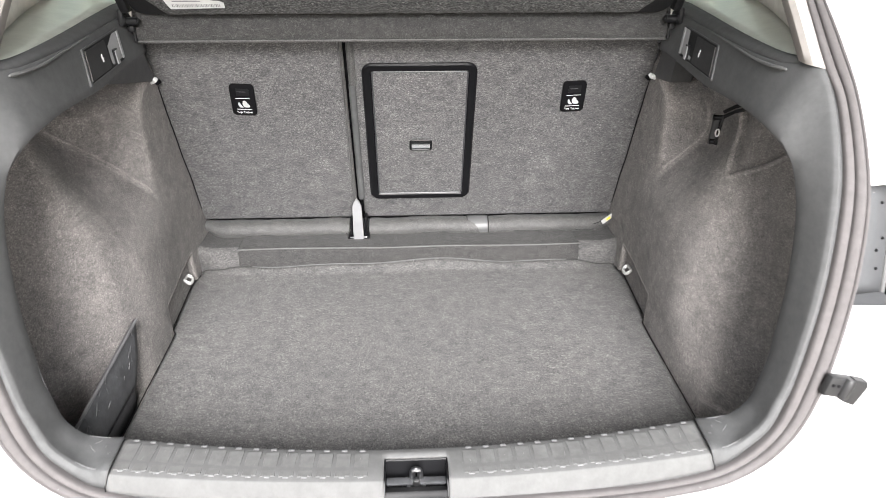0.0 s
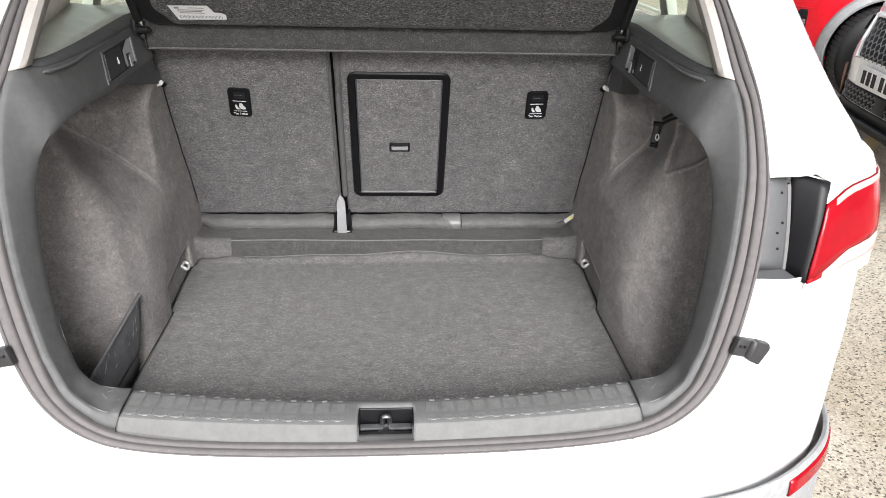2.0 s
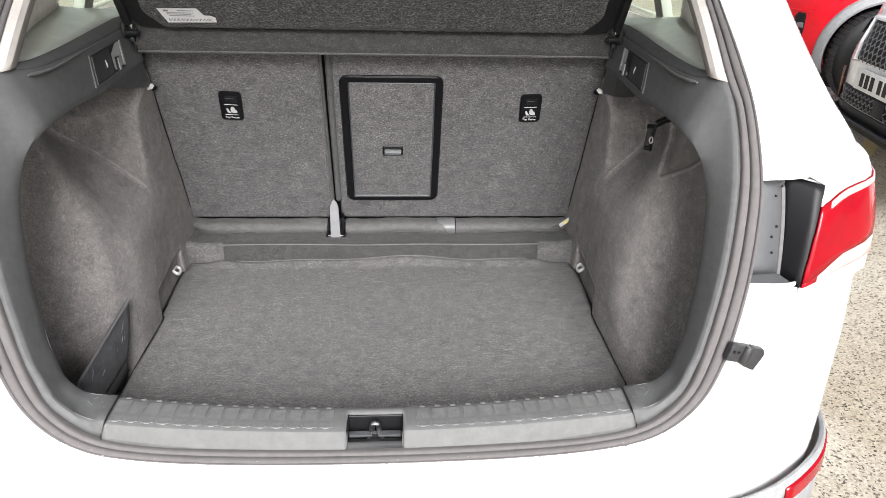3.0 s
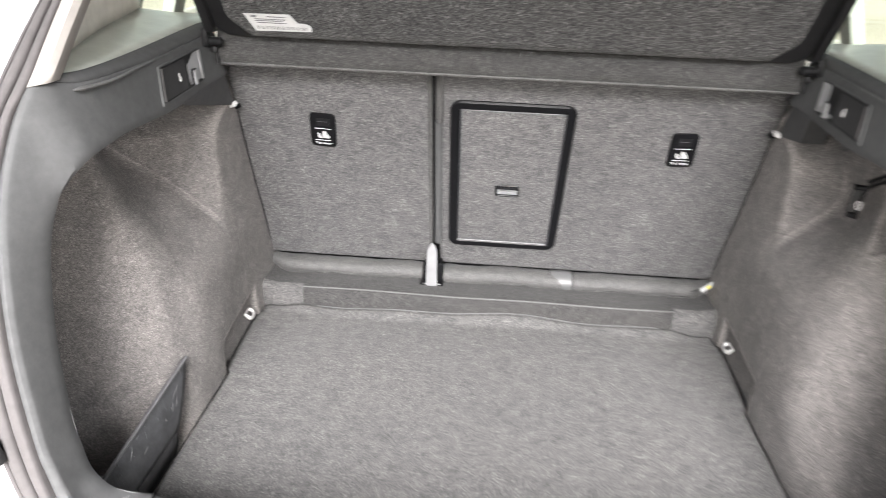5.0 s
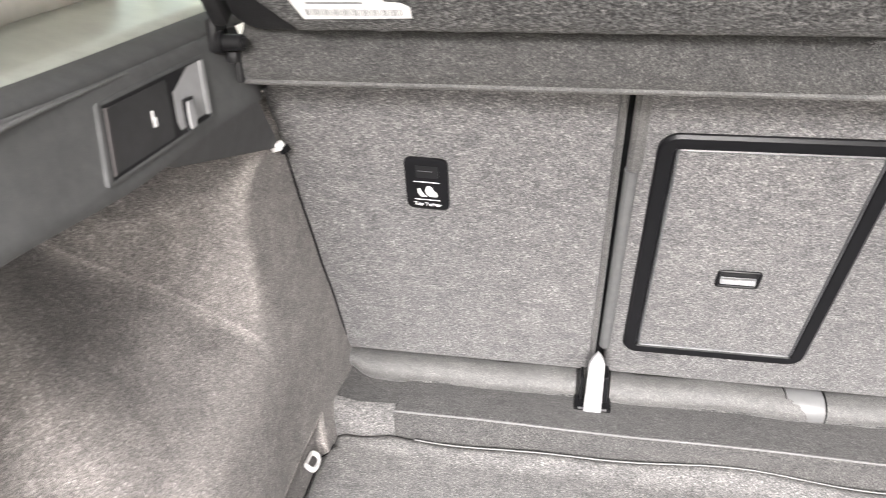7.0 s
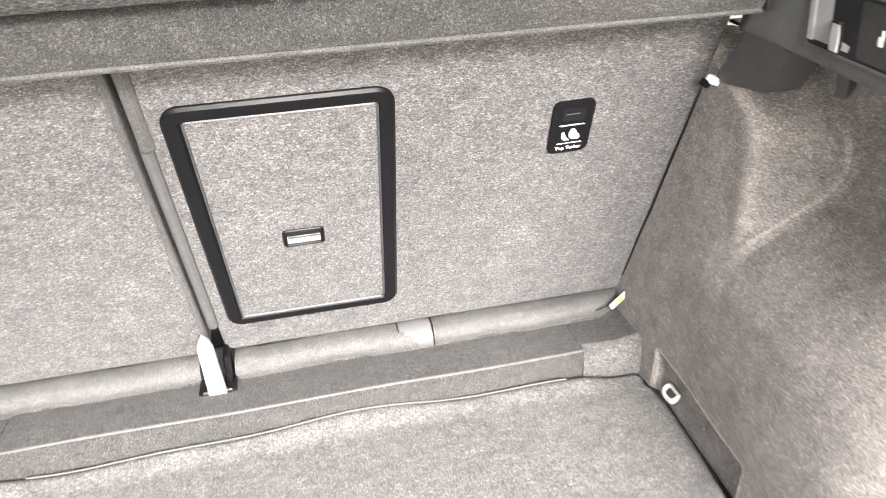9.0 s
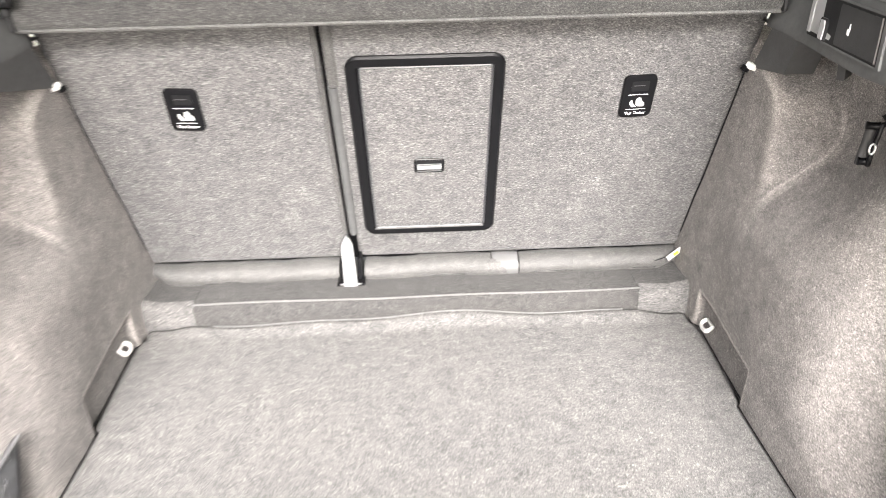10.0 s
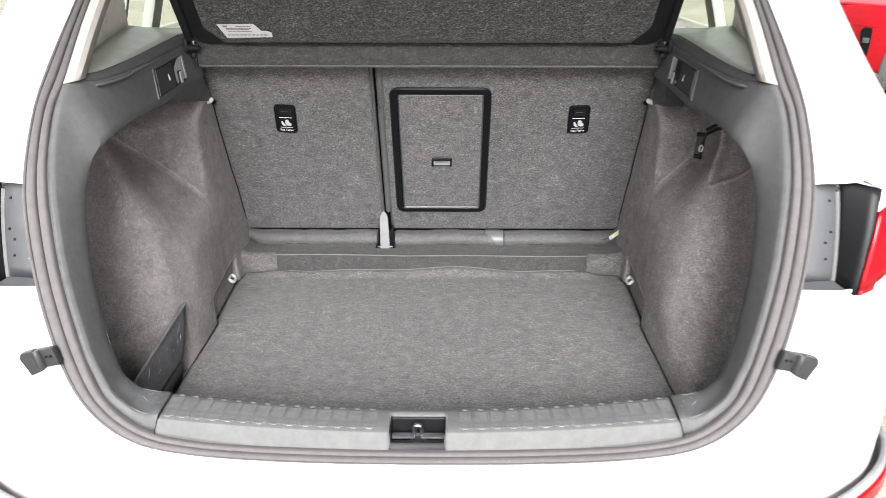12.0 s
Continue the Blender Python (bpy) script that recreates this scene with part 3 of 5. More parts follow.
    for k, w in ((2, 0.62), (4, 0.55), (5, 0.70), (9, 0.60)):
        hole = recess[k][1].lerp(recess[k][2], w)
        part("screw_hole", box((0.0034, 0.006, 0.0034), hole + Vector((s * -0.0005, -0.0030, 0)), 0.0012), LAMP_BLACK, pan)
    part("recess_edge", grid([[r[k] for r in (recess[0],) for k in range(3)] + [housing[0][-1]], [rail(1, lo, s), rail(1, lo, s) + Vector((s * 0.03, -0.006, -0.004)), rail(2, lo, s) - Vector((s * 0.02, 0.004, 0.004)), rail(2, lo, s) - Vector((0, 0.006, 0.004))]]), GREY_METAL, pan)
    # bumper reflector band and lower cladding
    base, clad = [], []
    for t in range(25):
        q = spline([(0.40, -0.100, 0.622), (0.58, -0.068, 0.628), (0.70, -0.005, 0.633), (0.775, 0.075, 0.637), (0.82, 0.20, 0.640)], 25)[t]
        n = spline([(0.1, -1, 0), (0.2, -1, 0), (0.6, -0.8, 0), (0.9, -0.4, 0), (1, 0, 0)], 25)[t]
        q, n = mirror(q, s), mirror(n, s).normalized()
        base.append([q + n * 0.004 + Vector((0, 0, 0.019)), q + n * 0.012 + Vector((0, 0, 0.012)), q + n * 0.014 - Vector((0, 0, 0.012)), q + n * 0.004 - Vector((0, 0, 0.020))])
        clad.append([q + Vector((0, 0, 0.026)) + n * 0.002, q + Vector((0, 0, 0.030)) + n * 0.008, q + Vector((0, 0, 0.022)) + n * 0.013, q - Vector((0, 0, 0.03)) + n * 0.016, q - Vector((0, 0, 0.12)) + n * 0.018, q - Vector((0, 0, 0.36)) + n * 0.006])
    bumper = part("bumper_cladding", grid(clad, flip=s < 0), CLAD, car, "grey plastic bumper cladding", thick=0.004)
    part("reflector", grid([[p + (p - car.location).normalized() * 0.006 for p in r] for r in base[9:20]], flip=s < 0), RED_LENS, bumper, "red bumper reflector", thick=0.003)
    # rubber bump stop beside the seal
    turn = pose(0, 0, 0, 0, s * 14, s * 8)
    def on_panel(dx, dy, dz):
        return Vector((s * 0.549, -0.002, 0.8745)) + turn @ Vector((s * dx, dy, dz))
    stop = part("bump_stop", box((0.034, 0.012, 0.030), on_panel(0.0, 0.002, 0.0), 0.003, m=turn), STOP_RUBBER, car, "grey rubber bump stop")
    part("barrel", tube([on_panel(0.012, -0.004, z) for z in (-0.015, -0.012, 0.012, 0.015)], [0.0055, 0.0075, 0.0075, 0.0055], 14), STOP_RUBBER, stop)
    part("pad", prism([(0.016, -0.019), (0.036, -0.024), (0.043, 0.006), (0.038, 0.014), (0.016, 0.016)], 0.011, 0.002, Matrix.Translation(on_panel(0.0, 0.004, 0.0)) @ turn @ Matrix.Diagonal((s, 1, 1, 1)) @ pose(0, 0, 0, 90, 0, 0)), STOP_RUBBER, stop, "slanted rubber pad")
    for dx in (-0.010, -0.002):
        part("stud", box((0.004, 0.003, 0.004), on_panel(dx, -0.005, 0.003), 0.001, m=turn), LAMP_BLACK, stop)


# ---- boot trim ----
def build_sill():
    sill = thing("sill_trim", (0, 0, 0.72), "worn grey ribbed plastic loading sill with scratches", "boot sill")
    lift = 0.012
    n = 120

    def section(x):
        q = (x / 0.41) ** 2
        yi, yr, yb, zb = 0.039 + 0.041 * q, -0.022 + 0.031 * q, -0.035 + 0.036 * q, 0.7245 + lift - 0.004 * math.sin(min(1, abs(x) / 0.41) * math.pi) + 0.003 * q
        return [Vector((x, yi + 0.004, 0.640)), Vector((x, yi + 0.002, 0.733 + lift)), Vector((x, yi - 0.002, 0.740 + lift)), Vector((x, yi - 0.008, 0.7425 + lift)), Vector((x, yi - 0.020, 0.7435 + lift)), Vector((x, lerp(yi, yr, 0.7), 0.7465 + lift)),
                Vector((x, yr, 0.7465 + lift)), Vector((x, yr - 0.0022, 0.7458 + lift)), Vector((x, yr - 0.0036, 0.7440 + lift)), Vector((x, yb, zb)), Vector((x, yb + 0.004, 0.712))]
    bm = bmesh.new()
    xs = [-0.41 + 0.82 * i / n for i in range(n + 1)]
    xs = sorted(set([x for x in xs if abs(abs(x) - 0.043) > 0.002] + [-0.043, 0.043]))
    cols = [[bm.verts.new(p) for p in section(x)] for x in xs]
    for a, b, xa, xb in zip(cols, cols[1:], xs, xs[1:]):
        for j in range(10):
            if abs((xa + xb) / 2) < 0.043 and j >= 4:
                continue
            bm.faces.new((a[j], b[j], b[j + 1], a[j + 1]))
    part("sill_cover", bm, SILL, sill, smooth=22, thick=0.003)
    # raised grip pads between shallow channels
    for i in range(-16, 17):
        x = i * 0.0245
        if abs(x) < 0.055 or abs(x) > 0.40:
            continue
        q = (x / 0.41) ** 2
        y0, y1 = -0.018 + 0.031 * q, 0.027 + 0.041 * q
        bm = box((0.0200, y1 - y0, 0.0028), (0, 0, 0), 0.0008, 1)
        bmesh.ops.transform(bm, matrix=pose(x, (y0 + y1) / 2, 0.7474 + lift, -3.4, 0, 0), verts=bm.verts)
        pad = part("grip_pad", bm, GRIP, sill)
        part("worn_tip", box((0.0080, 0.0036, 0.0026), (x, y0 - 0.0006, 0.7494 + lift), 0.0011, 2), TIP_GREY, pad)
        part("inner_tip", box((0.0095, 0.0060, 0.0050), (x, y1 + 0.0075, 0.7432 + lift), 0.0022, 2), TIP_GREY, pad)
    # pale scratches drawn across the grip pads by luggage
    rng = random.Random(12)
    for k in range(34):
        x = rng.uniform(-0.39, 0.39)
        if abs(x) < 0.06:
            continue
        q = (x / 0.41) ** 2
        y0 = lerp(-0.016 + 0.031 * q, 0.020 + 0.041 * q, rng.random())
        length, drift = rng.uniform(0.006, 0.022), rng.uniform(-0.003, 0.003)
        mid = Vector((x + drift * 0.5, y0 + length / 2, 0.7489 + lift))
        pts = [Vector((x, y0, 0.7491 + lift)), mid, Vector((x + drift, min(y0 + length, 0.032 + 0.041 * q), 0.7472 + lift))]
        part("scratch", tube(pts, [0.0001, rng.uniform(0.00025, 0.0005), 0.0001], 5, 0.6), TIP_GREY, sill)
    cheek = [(0.0205, 0.7545), (-0.0215, 0.7565), (-0.0255, 0.7535), (-0.0350, 0.7385), (-0.0345, 0.7345), (-0.030, 0.716), (0.0205, 0.716)]
    walls = [prism(cheek, 0.0026, 0.0004, pose(x, 0, 0, 90, 0, 90)) for x in (-0.0434, 0.0408)]
    well = part("latch_well", merge(box((0.084, 0.003, 0.040), (0, 0.0195, 0.7345), 0.001, 1), box((0.084, 0.050, 0.003), (0, -0.006, 0.7165), 0.001, 1), *walls), BLACK, sill, "black moulded latch well")
    part("well_lip", prism([(-0.010, 0.7330), (-0.0175, 0.7400), (-0.0290, 0.7440), (-0.0318, 0.7425), (-0.0352, 0.7365), (-0.033, 0.720), (-0.028, 0.718)], 0.0816, 0.0008, pose(-0.0408, 0, 0, 90, 0, 90)), SHELF_RIM, well, "sloping front of the well")
    part("cross_bar", box((0.0816, 0.012, 0.005), (0, -0.004, 0.7375), 0.002), PLATE_BLACK, well)
    part("striker", merge(tube(spline([(-0.005, 0.004, 0.722), (-0.005, -0.002, 0.752), (0, -0.003, 0.757), (0.005, -0.002, 0.752), (0.005, 0.004, 0.722)], 16), 0.0042, 10),
                          box((0.009, 0.005, 0.030), (0, -0.0125, 0.736), 0.002, m=pose(0, 0, 0, 12, 0, 0))), ALLOY, well, "worn steel latch striker")
    part("striker_plate", box((0.026, 0.024, 0.004), (0, -0.004, 0.720), 0.001), CLAD, well)


build_sill()

# pairs along the side trim: its outer edge at the seal or ledge, and its inner edge at the lining
TRIM_OUT = [(0.4115, 0, 0.727), (0.431, 0.002, 0.734), (0.46, 0.006, 0.757), (0.483, 0.009, 0.784), (0.498, 0.015, 0.822), (0.509, 0.021, 0.86),
    (0.529, 0.041, 0.958), (0.539, 0.063, 1.048), (0.545, 0.093, 1.125), (0.547, 0.143, 1.198), (0.537, 0.176, 1.241), (0.525, 0.196, 1.236),
    (0.512, 0.234, 1.231), (0.507, 0.315, 1.232), (0.505, 0.4, 1.236), (0.505, 0.518, 1.244), (0.5, 0.62, 1.252)]
TRIM_IN = [(0.4115, 0.078, 0.742), (0.44, 0.072, 0.75), (0.463, 0.068, 0.762), (0.485, 0.07, 0.787), (0.496, 0.075, 0.82), (0.505, 0.081, 0.855),
    (0.52, 0.103, 0.955), (0.524, 0.127, 1.05), (0.518, 0.148, 1.105), (0.508, 0.16, 1.128), (0.499, 0.176, 1.143), (0.492, 0.206, 1.155),
    (0.49, 0.288, 1.163), (0.487, 0.402, 1.165), (0.486, 0.468, 1.171), (0.485, 0.53, 1.178), (0.48, 0.62, 1.186)]
TRIM_EDGE = [[tip(p) for p in pair] for pair in zip(TRIM_OUT, TRIM_IN)]
LEDGE_OUT = [(0.541, 0.190, 1.240), (0.556, 0.245, 1.247), (0.579, 0.345, 1.259), (0.604, 0.455, 1.269), (0.630, 0.570, 1.274), (0.660, 0.690, 1.279)]
LEDGE_OUT = [tip(p) for p in LEDGE_OUT]


def build_side_trim(s):
    trim = thing("side_trim", (s * 0.50, 0.3, 1.0), "dark grey grained plastic boot side trim with a hook niche", "boot trim", "boot side trims")
    n = (len(TRIM_EDGE) - 1) * 8 + 1
    outer, inner = spline([a for a, b in TRIM_EDGE], n), spline([b for a, b in TRIM_EDGE], n)
    rows = []
    for i in range(n):
        o, q = outer[i], inner[i]
        along = (outer[min(i + 1, n - 1)] + inner[min(i + 1, n - 1)] - outer[max(i - 1, 0)] - inner[max(i - 1, 0)]).normalized()
        across = q - o
        up = along.cross(across).normalized()
        if up.dot(Vector((-1, -0.6, 0.25))) < 0:
            up = -up
        row = []
        fade = smooth_step((i / 8 - 9.0) / 2.5)
        low = 1 - smooth_step(i / 44)
        foot = 1 - smooth_step(i / 15)
        for w, h, h0 in ((0, 0.0, 0.002), (0.02, 0.0042, 0.012), (0.06, 0.0060, 0.0235), (0.09, 0.0063, 0.0272), (0.13, 0.0064, 0.0282), (0.30, 0.0062, 0.0245), (0.5, 0.0058, 0.0185), (0.7, 0.0052, 0.0130), (0.88, 0.0044, 0.0085), (0.97, 0.0026, 0.0055), (1.0, -0.001, 0.002)):
            lift = lerp(h, h0, foot if w > 0.3 else lerp(foot, low, 0.35 * (1 - w / 0.3)))
            row.append(o + across * w + up * lift * lerp(1.0, 0.25, fade))
        deep = Vector((0.012, 0.006, 0.0)).lerp(Vector((0.02, 0.0, 0.008)), fade)
        row += [q + deep * 0.4 - up * 0.006, q + deep - up * 0.012, q + deep * 2.4 - up * 0.014]
        rows.append([mirror(p, s) for p in row])
    part("trim_panel", grid(rows, flip=s < 0), TRIM, trim, thick=0.0025)
    # scratches and dark rubs on the lower corner
    def on_trim(i, w, lift_):
        k = min(int(i), n - 2)
        row = [a.lerp(b, i - k) for a, b in zip(rows[k], rows[k + 1])]
        v = w * 10
        j = min(int(v), 9)
        p = row[j].lerp(row[j + 1], v - j)
        nrm = (row[j + 1] - row[j]).cross(rows[k + 1][j] - rows[k][j]).normalized()
        if nrm.dot(Vector((-s, -0.6, 0.4))) < 0:
            nrm = -nrm
        return p + nrm * lift_
    for i0, i1, w0, w1, r in ((3, 15, 0.42, 0.34, 0.0009), (4, 13, 0.88, 0.90, 0.0008), (7, 10, 0.80, 0.74, 0.0007), (9, 12, 0.62, 0.70, 0.0006), (36, 41, 0.9, 0.86, 0.0005)):
        pts = [on_trim(lerp(i0, i1, q / 9), lerp(w0, w1, q / 9) + 0.003 * math.sin(q * 1.3 + s), 0.0028) for q in range(10)]
        part("scratch", tube(pts, [max(0.00015, r * math.sin(math.pi * (q + 0.5) / 10)) for q in range(10)], 5, 0.6), TIP_GREY, trim)
    for i0, w0, ln in ((2.2, 0.60, 1.2), (4.6, 0.70, 0.7)):
        part("rub_mark", tube([on_trim(i0 + ln * q / 5, w0 + 0.02 * math.sin(q * 2), 0.0026) for q in range(6)], [0.0003, 0.0009, 0.0013, 0.0011, 0.0006, 0.0003], 6, 0.4), SCUFFED, trim)
    # dark joint towards the sill
    part("joint", tube([mirror(p, s) for p in ((0.4108, 0.079, 0.7540), (0.4108, 0.060, 0.7590), (0.4108, 0.030, 0.7615), (0.4108, 0.008, 0.7595), (0.4108, 0.0005, 0.753), (0.4108, -0.0045, 0.738))], 0.0008, 6), BLACK, trim)
    # top ledge from the ridge out to the pillar
    ridge = spline([p[0] for p in TRIM_EDGE[10:]], 40)
    ledge_out = spline(LEDGE_OUT, 40)
    def ledge_rows(steps):
        out = []
        for a, b in zip(ridge, ledge_out):
            out.append([mirror(a.lerp(b, w) + Vector((0, 0, h)), s) for w, h in steps])
        out.append([mirror(Vector((lerp(0.50, 0.655, w), 0.81, 1.262)), s) for w, h in steps])
        return out
    part("ledge", grid(ledge_rows(((0.20, 0.0050), (0.35, 0.0050), (0.5, 0.0042), (0.8, 0.002), (1, 0.0))), flip=s > 0), LEDGE, trim, "smooth top ledge, the window's reflection put in as pale green", thick=0.003)
    part("ledge_rim", grid(ledge_rows(((0, 0), (0.04, 0.0045), (0.09, 0.0068), (0.15, 0.0072), (0.19, 0.0062), (0.205, 0.0045))), flip=s > 0), TRIM, trim, "rounded dark rim of the ledge", thick=0.002)
    # raised bead along the ridge, with its highlight painted in by a paler plastic
    bead = spline([(0.5085, 0.207, 1.2275), (0.5045, 0.240, 1.2265), (0.5015, 0.29, 1.2275), (0.501, 0.35, 1.2325), (0.502, 0.45, 1.2395)], 24)
    part("bead", tube([mirror(tip(p), s) for p in bead], [min(0.0018 + 0.0012 * k, lerp(0.0046, 0.0012, k / 23)) for k in range(24)], 8, 0.7), SILL, trim, "raised bead on the ridge, its highlight put in as paler plastic")
    # hook niche: frame, lid with a small mark, open pocket with a hook
    def on_edge(points, y):
        for a, b in zip(points, points[1:]):
            if a.y <= y <= b.y and b.y > a.y:
                return a.lerp(b, (y - a.y) / (b.y - a.y))
        return points[-1].copy()
    def face(y, v, out=0.0):
        y += 0.030 * (v - 0.30)
        p = on_edge(inner[88:], y).lerp(on_edge(outer[88:], y), v)
        return mirror(p + Vector((-0.96, 0, 0.22)) * (0.0050 + out), s)
    def panel(y0, y1, v0, v1, o0, o1, r=0.12):
        rows = []
        for out in (o0, o1):
            rows.append([face(lerp(y0, y1, u), lerp(v0, v1, w), out) for u, w in ((r * .4, 0), (1 - r * .4, 0), (1, r), (1, 1 - r), (1 - r * .4, 1), (r * .4, 1), (0, 1 - r), (0, r))])
        bm = grid(rows, closed=True)
        bm.verts.ensure_lookup_table()
        bm.faces.new(bm.verts[8:16])
        bmesh.ops.recalc_face_normals(bm, faces=bm.faces)
        return bm
    frame_bm = merge(panel(0.3935, 0.3985, 0.14, 0.84, -0.006, 0.0016, 0.08), panel(0.395, 0.544, 0.82, 0.855, -0.006, 0.0009, 0.05), panel(0.541, 0.545, 0.14, 0.84, -0.006, 0.0009, 0.05), panel(0.395, 0.544, 0.125, 0.155, -0.006, 0.0009, 0.05))
    niche = part("niche_frame", frame_bm, TRIM, trim, "raised rim of the hook niche")
    part("niche_back", panel(0.3985, 0.541, 0.155, 0.82, -0.006, 0.0003, 0.03), SHELF_RIM, niche)
    lid = part("niche_lid", panel(0.4035, 0.482, 0.20, 0.78, -0.002, 0.0013, 0.06), LID_GREY, niche, "dark niche lid with a small printed mark")
    part("lid_edge", panel(0.4020, 0.4036, 0.19, 0.79, -0.002, 0.0020, 0.02), RUBBER, lid, "light edge of the lid")
    part("mark", merge(panel(0.4555, 0.4605, 0.40, 0.49, 0.001, 0.0018, 0.2), panel(0.4550, 0.4575, 0.47, 0.56, 0.001, 0.0018, 0.2)), WHITE_PRINT, lid)
    part("pocket", merge(panel(0.489, 0.538, 0.22, 0.80, -0.002, 0.0008, 0.16), panel(0.534, 0.540, 0.20, 0.80, -0.002, 0.0022, 0.1)), NICHE_GREY, niche, "pale hollow behind the hook")
    part("bag_hook", panel(0.499, 0.509, 0.18, 0.50, -0.001, 0.0065, 0.25), BLACK, niche, "grey plastic bag hook")
    part("hook_face", panel(0.4975, 0.5070, 0.190, 0.47, 0.0058, 0.0076, 0.3), NICHE_GREY, niche, "pale face of the hook")
    # bracket from the trim down to the lining beside the seat
    y0 = 0.585 if s > 0 else 0.475
    inset = 0.0 if s > 0 else 0.0045
    front = [(0.490 - inset, y0 - 0.02, 1.176), (0.486 - inset, 0.625, 1.188), (0.498 - inset, 0.692, 1.117), (0.5015, y0 + 0.02, 1.126 if s > 0 else 1.158)]
    back_face = [(x + (0.040 if s > 0 else 0.05), y, z) for x, y, z in front]
    bm = grid([[mirror(p, s) for p in front], [mirror(p, s) for p in back_face]], closed=True)
    bm.verts.ensure_lookup_table()
    bm.faces.new(bm.verts[:4])
    bmesh.ops.recalc_face_normals(bm, faces=bm.faces)
    part("bracket", bm, BRACKET, trim, "black shelf support bracket", smooth=20)
    if s > 0:
        part("guide_tab", prism([(-0.012, 0.0), (0.012, 0.0), (0.008, -0.050), (-0.004, -0.056)], 0.012, 0.002, Matrix.Translation((0.556, 0.570, 1.183)) @ pose(0, 0, 0, 90, 0, 20)), BRACKET, trim, "small grey guide tab under the trim")
    part("under_panel", grid([[mirror(p, s) for p in ((0.491, 0.30, 1.176), (0.67, 0.30, 1.176))], [mirror(p, s) for p in ((0.486, 0.66, 1.190), (0.67, 0.66, 1.190))]]), BLACK, trim, thick=0.003)
    # pillar trim above the ledge
    low = spline(LEDGE_OUT, 16)
    top = spline([(0.488, 0.405, 1.505), (0.52, 0.46, 1.51), (0.56, 0.53, 1.515), (0.60, 0.60, 1.52)], 16)
    mid = spline([(0.521, 0.276, 1.352), (0.555, 0.36, 1.36), (0.60, 0.50, 1.375), (0.640, 0.66, 1.39)], 16)
    part("pillar_panel", grid([[mirror(p, s) for p in spline([a, b, c], 10)] for a, b, c in zip(low, mid, top)], flip=s > 0), BEIGE, trim, "beige textured pillar trim", thick=0.003)
    strip = []
    for i in range(at_loop(9.95), at_loop(12) + 1, 2):
        e = rail(0, i, s)
        strip.append([e + Vector((s * 0.003, -0.004, 0)), e + Vector((s * -0.002, -0.007, 0.002)), e + Vector((s * -0.014, -0.002, 0.004)), e + Vector((s * -0.019, 0.008, 0.004)), e + Vector((s * -0.018, 0.03, 0.004))])
    part("pillar_edge", grid(strip, flip=s > 0), CREAM, trim, "cream edge of the pillar trim", thick=0.002)
    part("latch_clip", box((0.016, 0.011, 0.009), (s * 0.494, 0.684, 1.120), 0.002, m=pose(0, 0, 0, 20, s * 20, s * 25)), WHITE_PRINT, trim, "small white clip")
    part("clip_socket", box((0.010, 0.010, 0.009), (s * 0.4865, 0.687, 1.1165), 0.002, m=pose(0, 0, 0, 20, s * 20, s * 25)), GLOSS_BLACK, trim)
    return trim


for s in (1, -1):
    build_side_trim(s)

# ---- carpeted side linings over the wheel arches ----
LINE_Y = (0.03, 0.12, 0.20, 0.28, 0.36, 0.45, 0.54, 0.64, 0.74, 0.92)
LINE_Z = (0.62, 0.70, 0.76, 0.84, 0.92, 1.00, 1.08, 1.18)
WALL = [
    (0.553, 0.572, 0.574, 0.530, 0.486, 0.479, 0.483, 0.492, 0.497, 0.500),
    (0.556, 0.574, 0.580, 0.545, 0.494, 0.484, 0.486, 0.491, 0.497, 0.500),
    (0.558, 0.575, 0.584, 0.559, 0.508, 0.489, 0.489, 0.493, 0.497, 0.500),
    (0.558, 0.574, 0.582, 0.564, 0.525, 0.498, 0.492, 0.494, 0.497, 0.500),
    (0.558, 0.574, 0.585, 0.576, 0.545, 0.512, 0.496, 0.496, 0.497, 0.500),
    (0.558, 0.574, 0.586, 0.580, 0.556, 0.522, 0.500, 0.498, 0.498, 0.500),
]
FOOT = {1: [(0.479, 0.479, 0.478, 0.478, 0.478, 0.478, 0.480, 0.485, 0.490, 0.496), (0.548, 0.542, 0.522, 0.497, 0.484, 0.480, 0.483, 0.491, 0.496, 0.499)],
        -1: [(0.600, 0.612, 0.600, 0.530, 0.481, 0.478, 0.480, 0.485, 0.490, 0.496), (0.592, 0.604, 0.590, 0.526, 0.485, 0.479, 0.483, 0.491, 0.496, 0.499)]}
LINING = {s: np.array(FOOT[s] + WALL) for s in (1, -1)}


def cubic(xs, vs, x):
    k = max(0, min(len(xs) - 2, int(np.searchsorted(xs, x)) - 1))
    t = (x - xs[k]) / (xs[k + 1] - xs[k])
    def slope(i):
        a, b = max(0, i - 1), min(len(xs) - 1, i + 1)
        return (vs[b] - vs[a]) / (xs[b] - xs[a])
    h = xs[k + 1] - xs[k]
    m0, m1 = slope(k) * h, slope(k + 1) * h
    return (2 * t ** 3 - 3 * t * t + 1) * vs[k] + (t ** 3 - 2 * t * t + t) * m0 + (-2 * t ** 3 + 3 * t * t) * vs[k + 1] + (t ** 3 - t * t) * m1


def soft_min(a, b, k):
    h = max(0.0, k - abs(a - b)) / k
    return min(a, b) - h * h * k * 0.25


def soft_ramp(d, k):
    """max(0, d) with a rounded start."""
    return 0.5 * (d + math.sqrt(d * d + k * k))


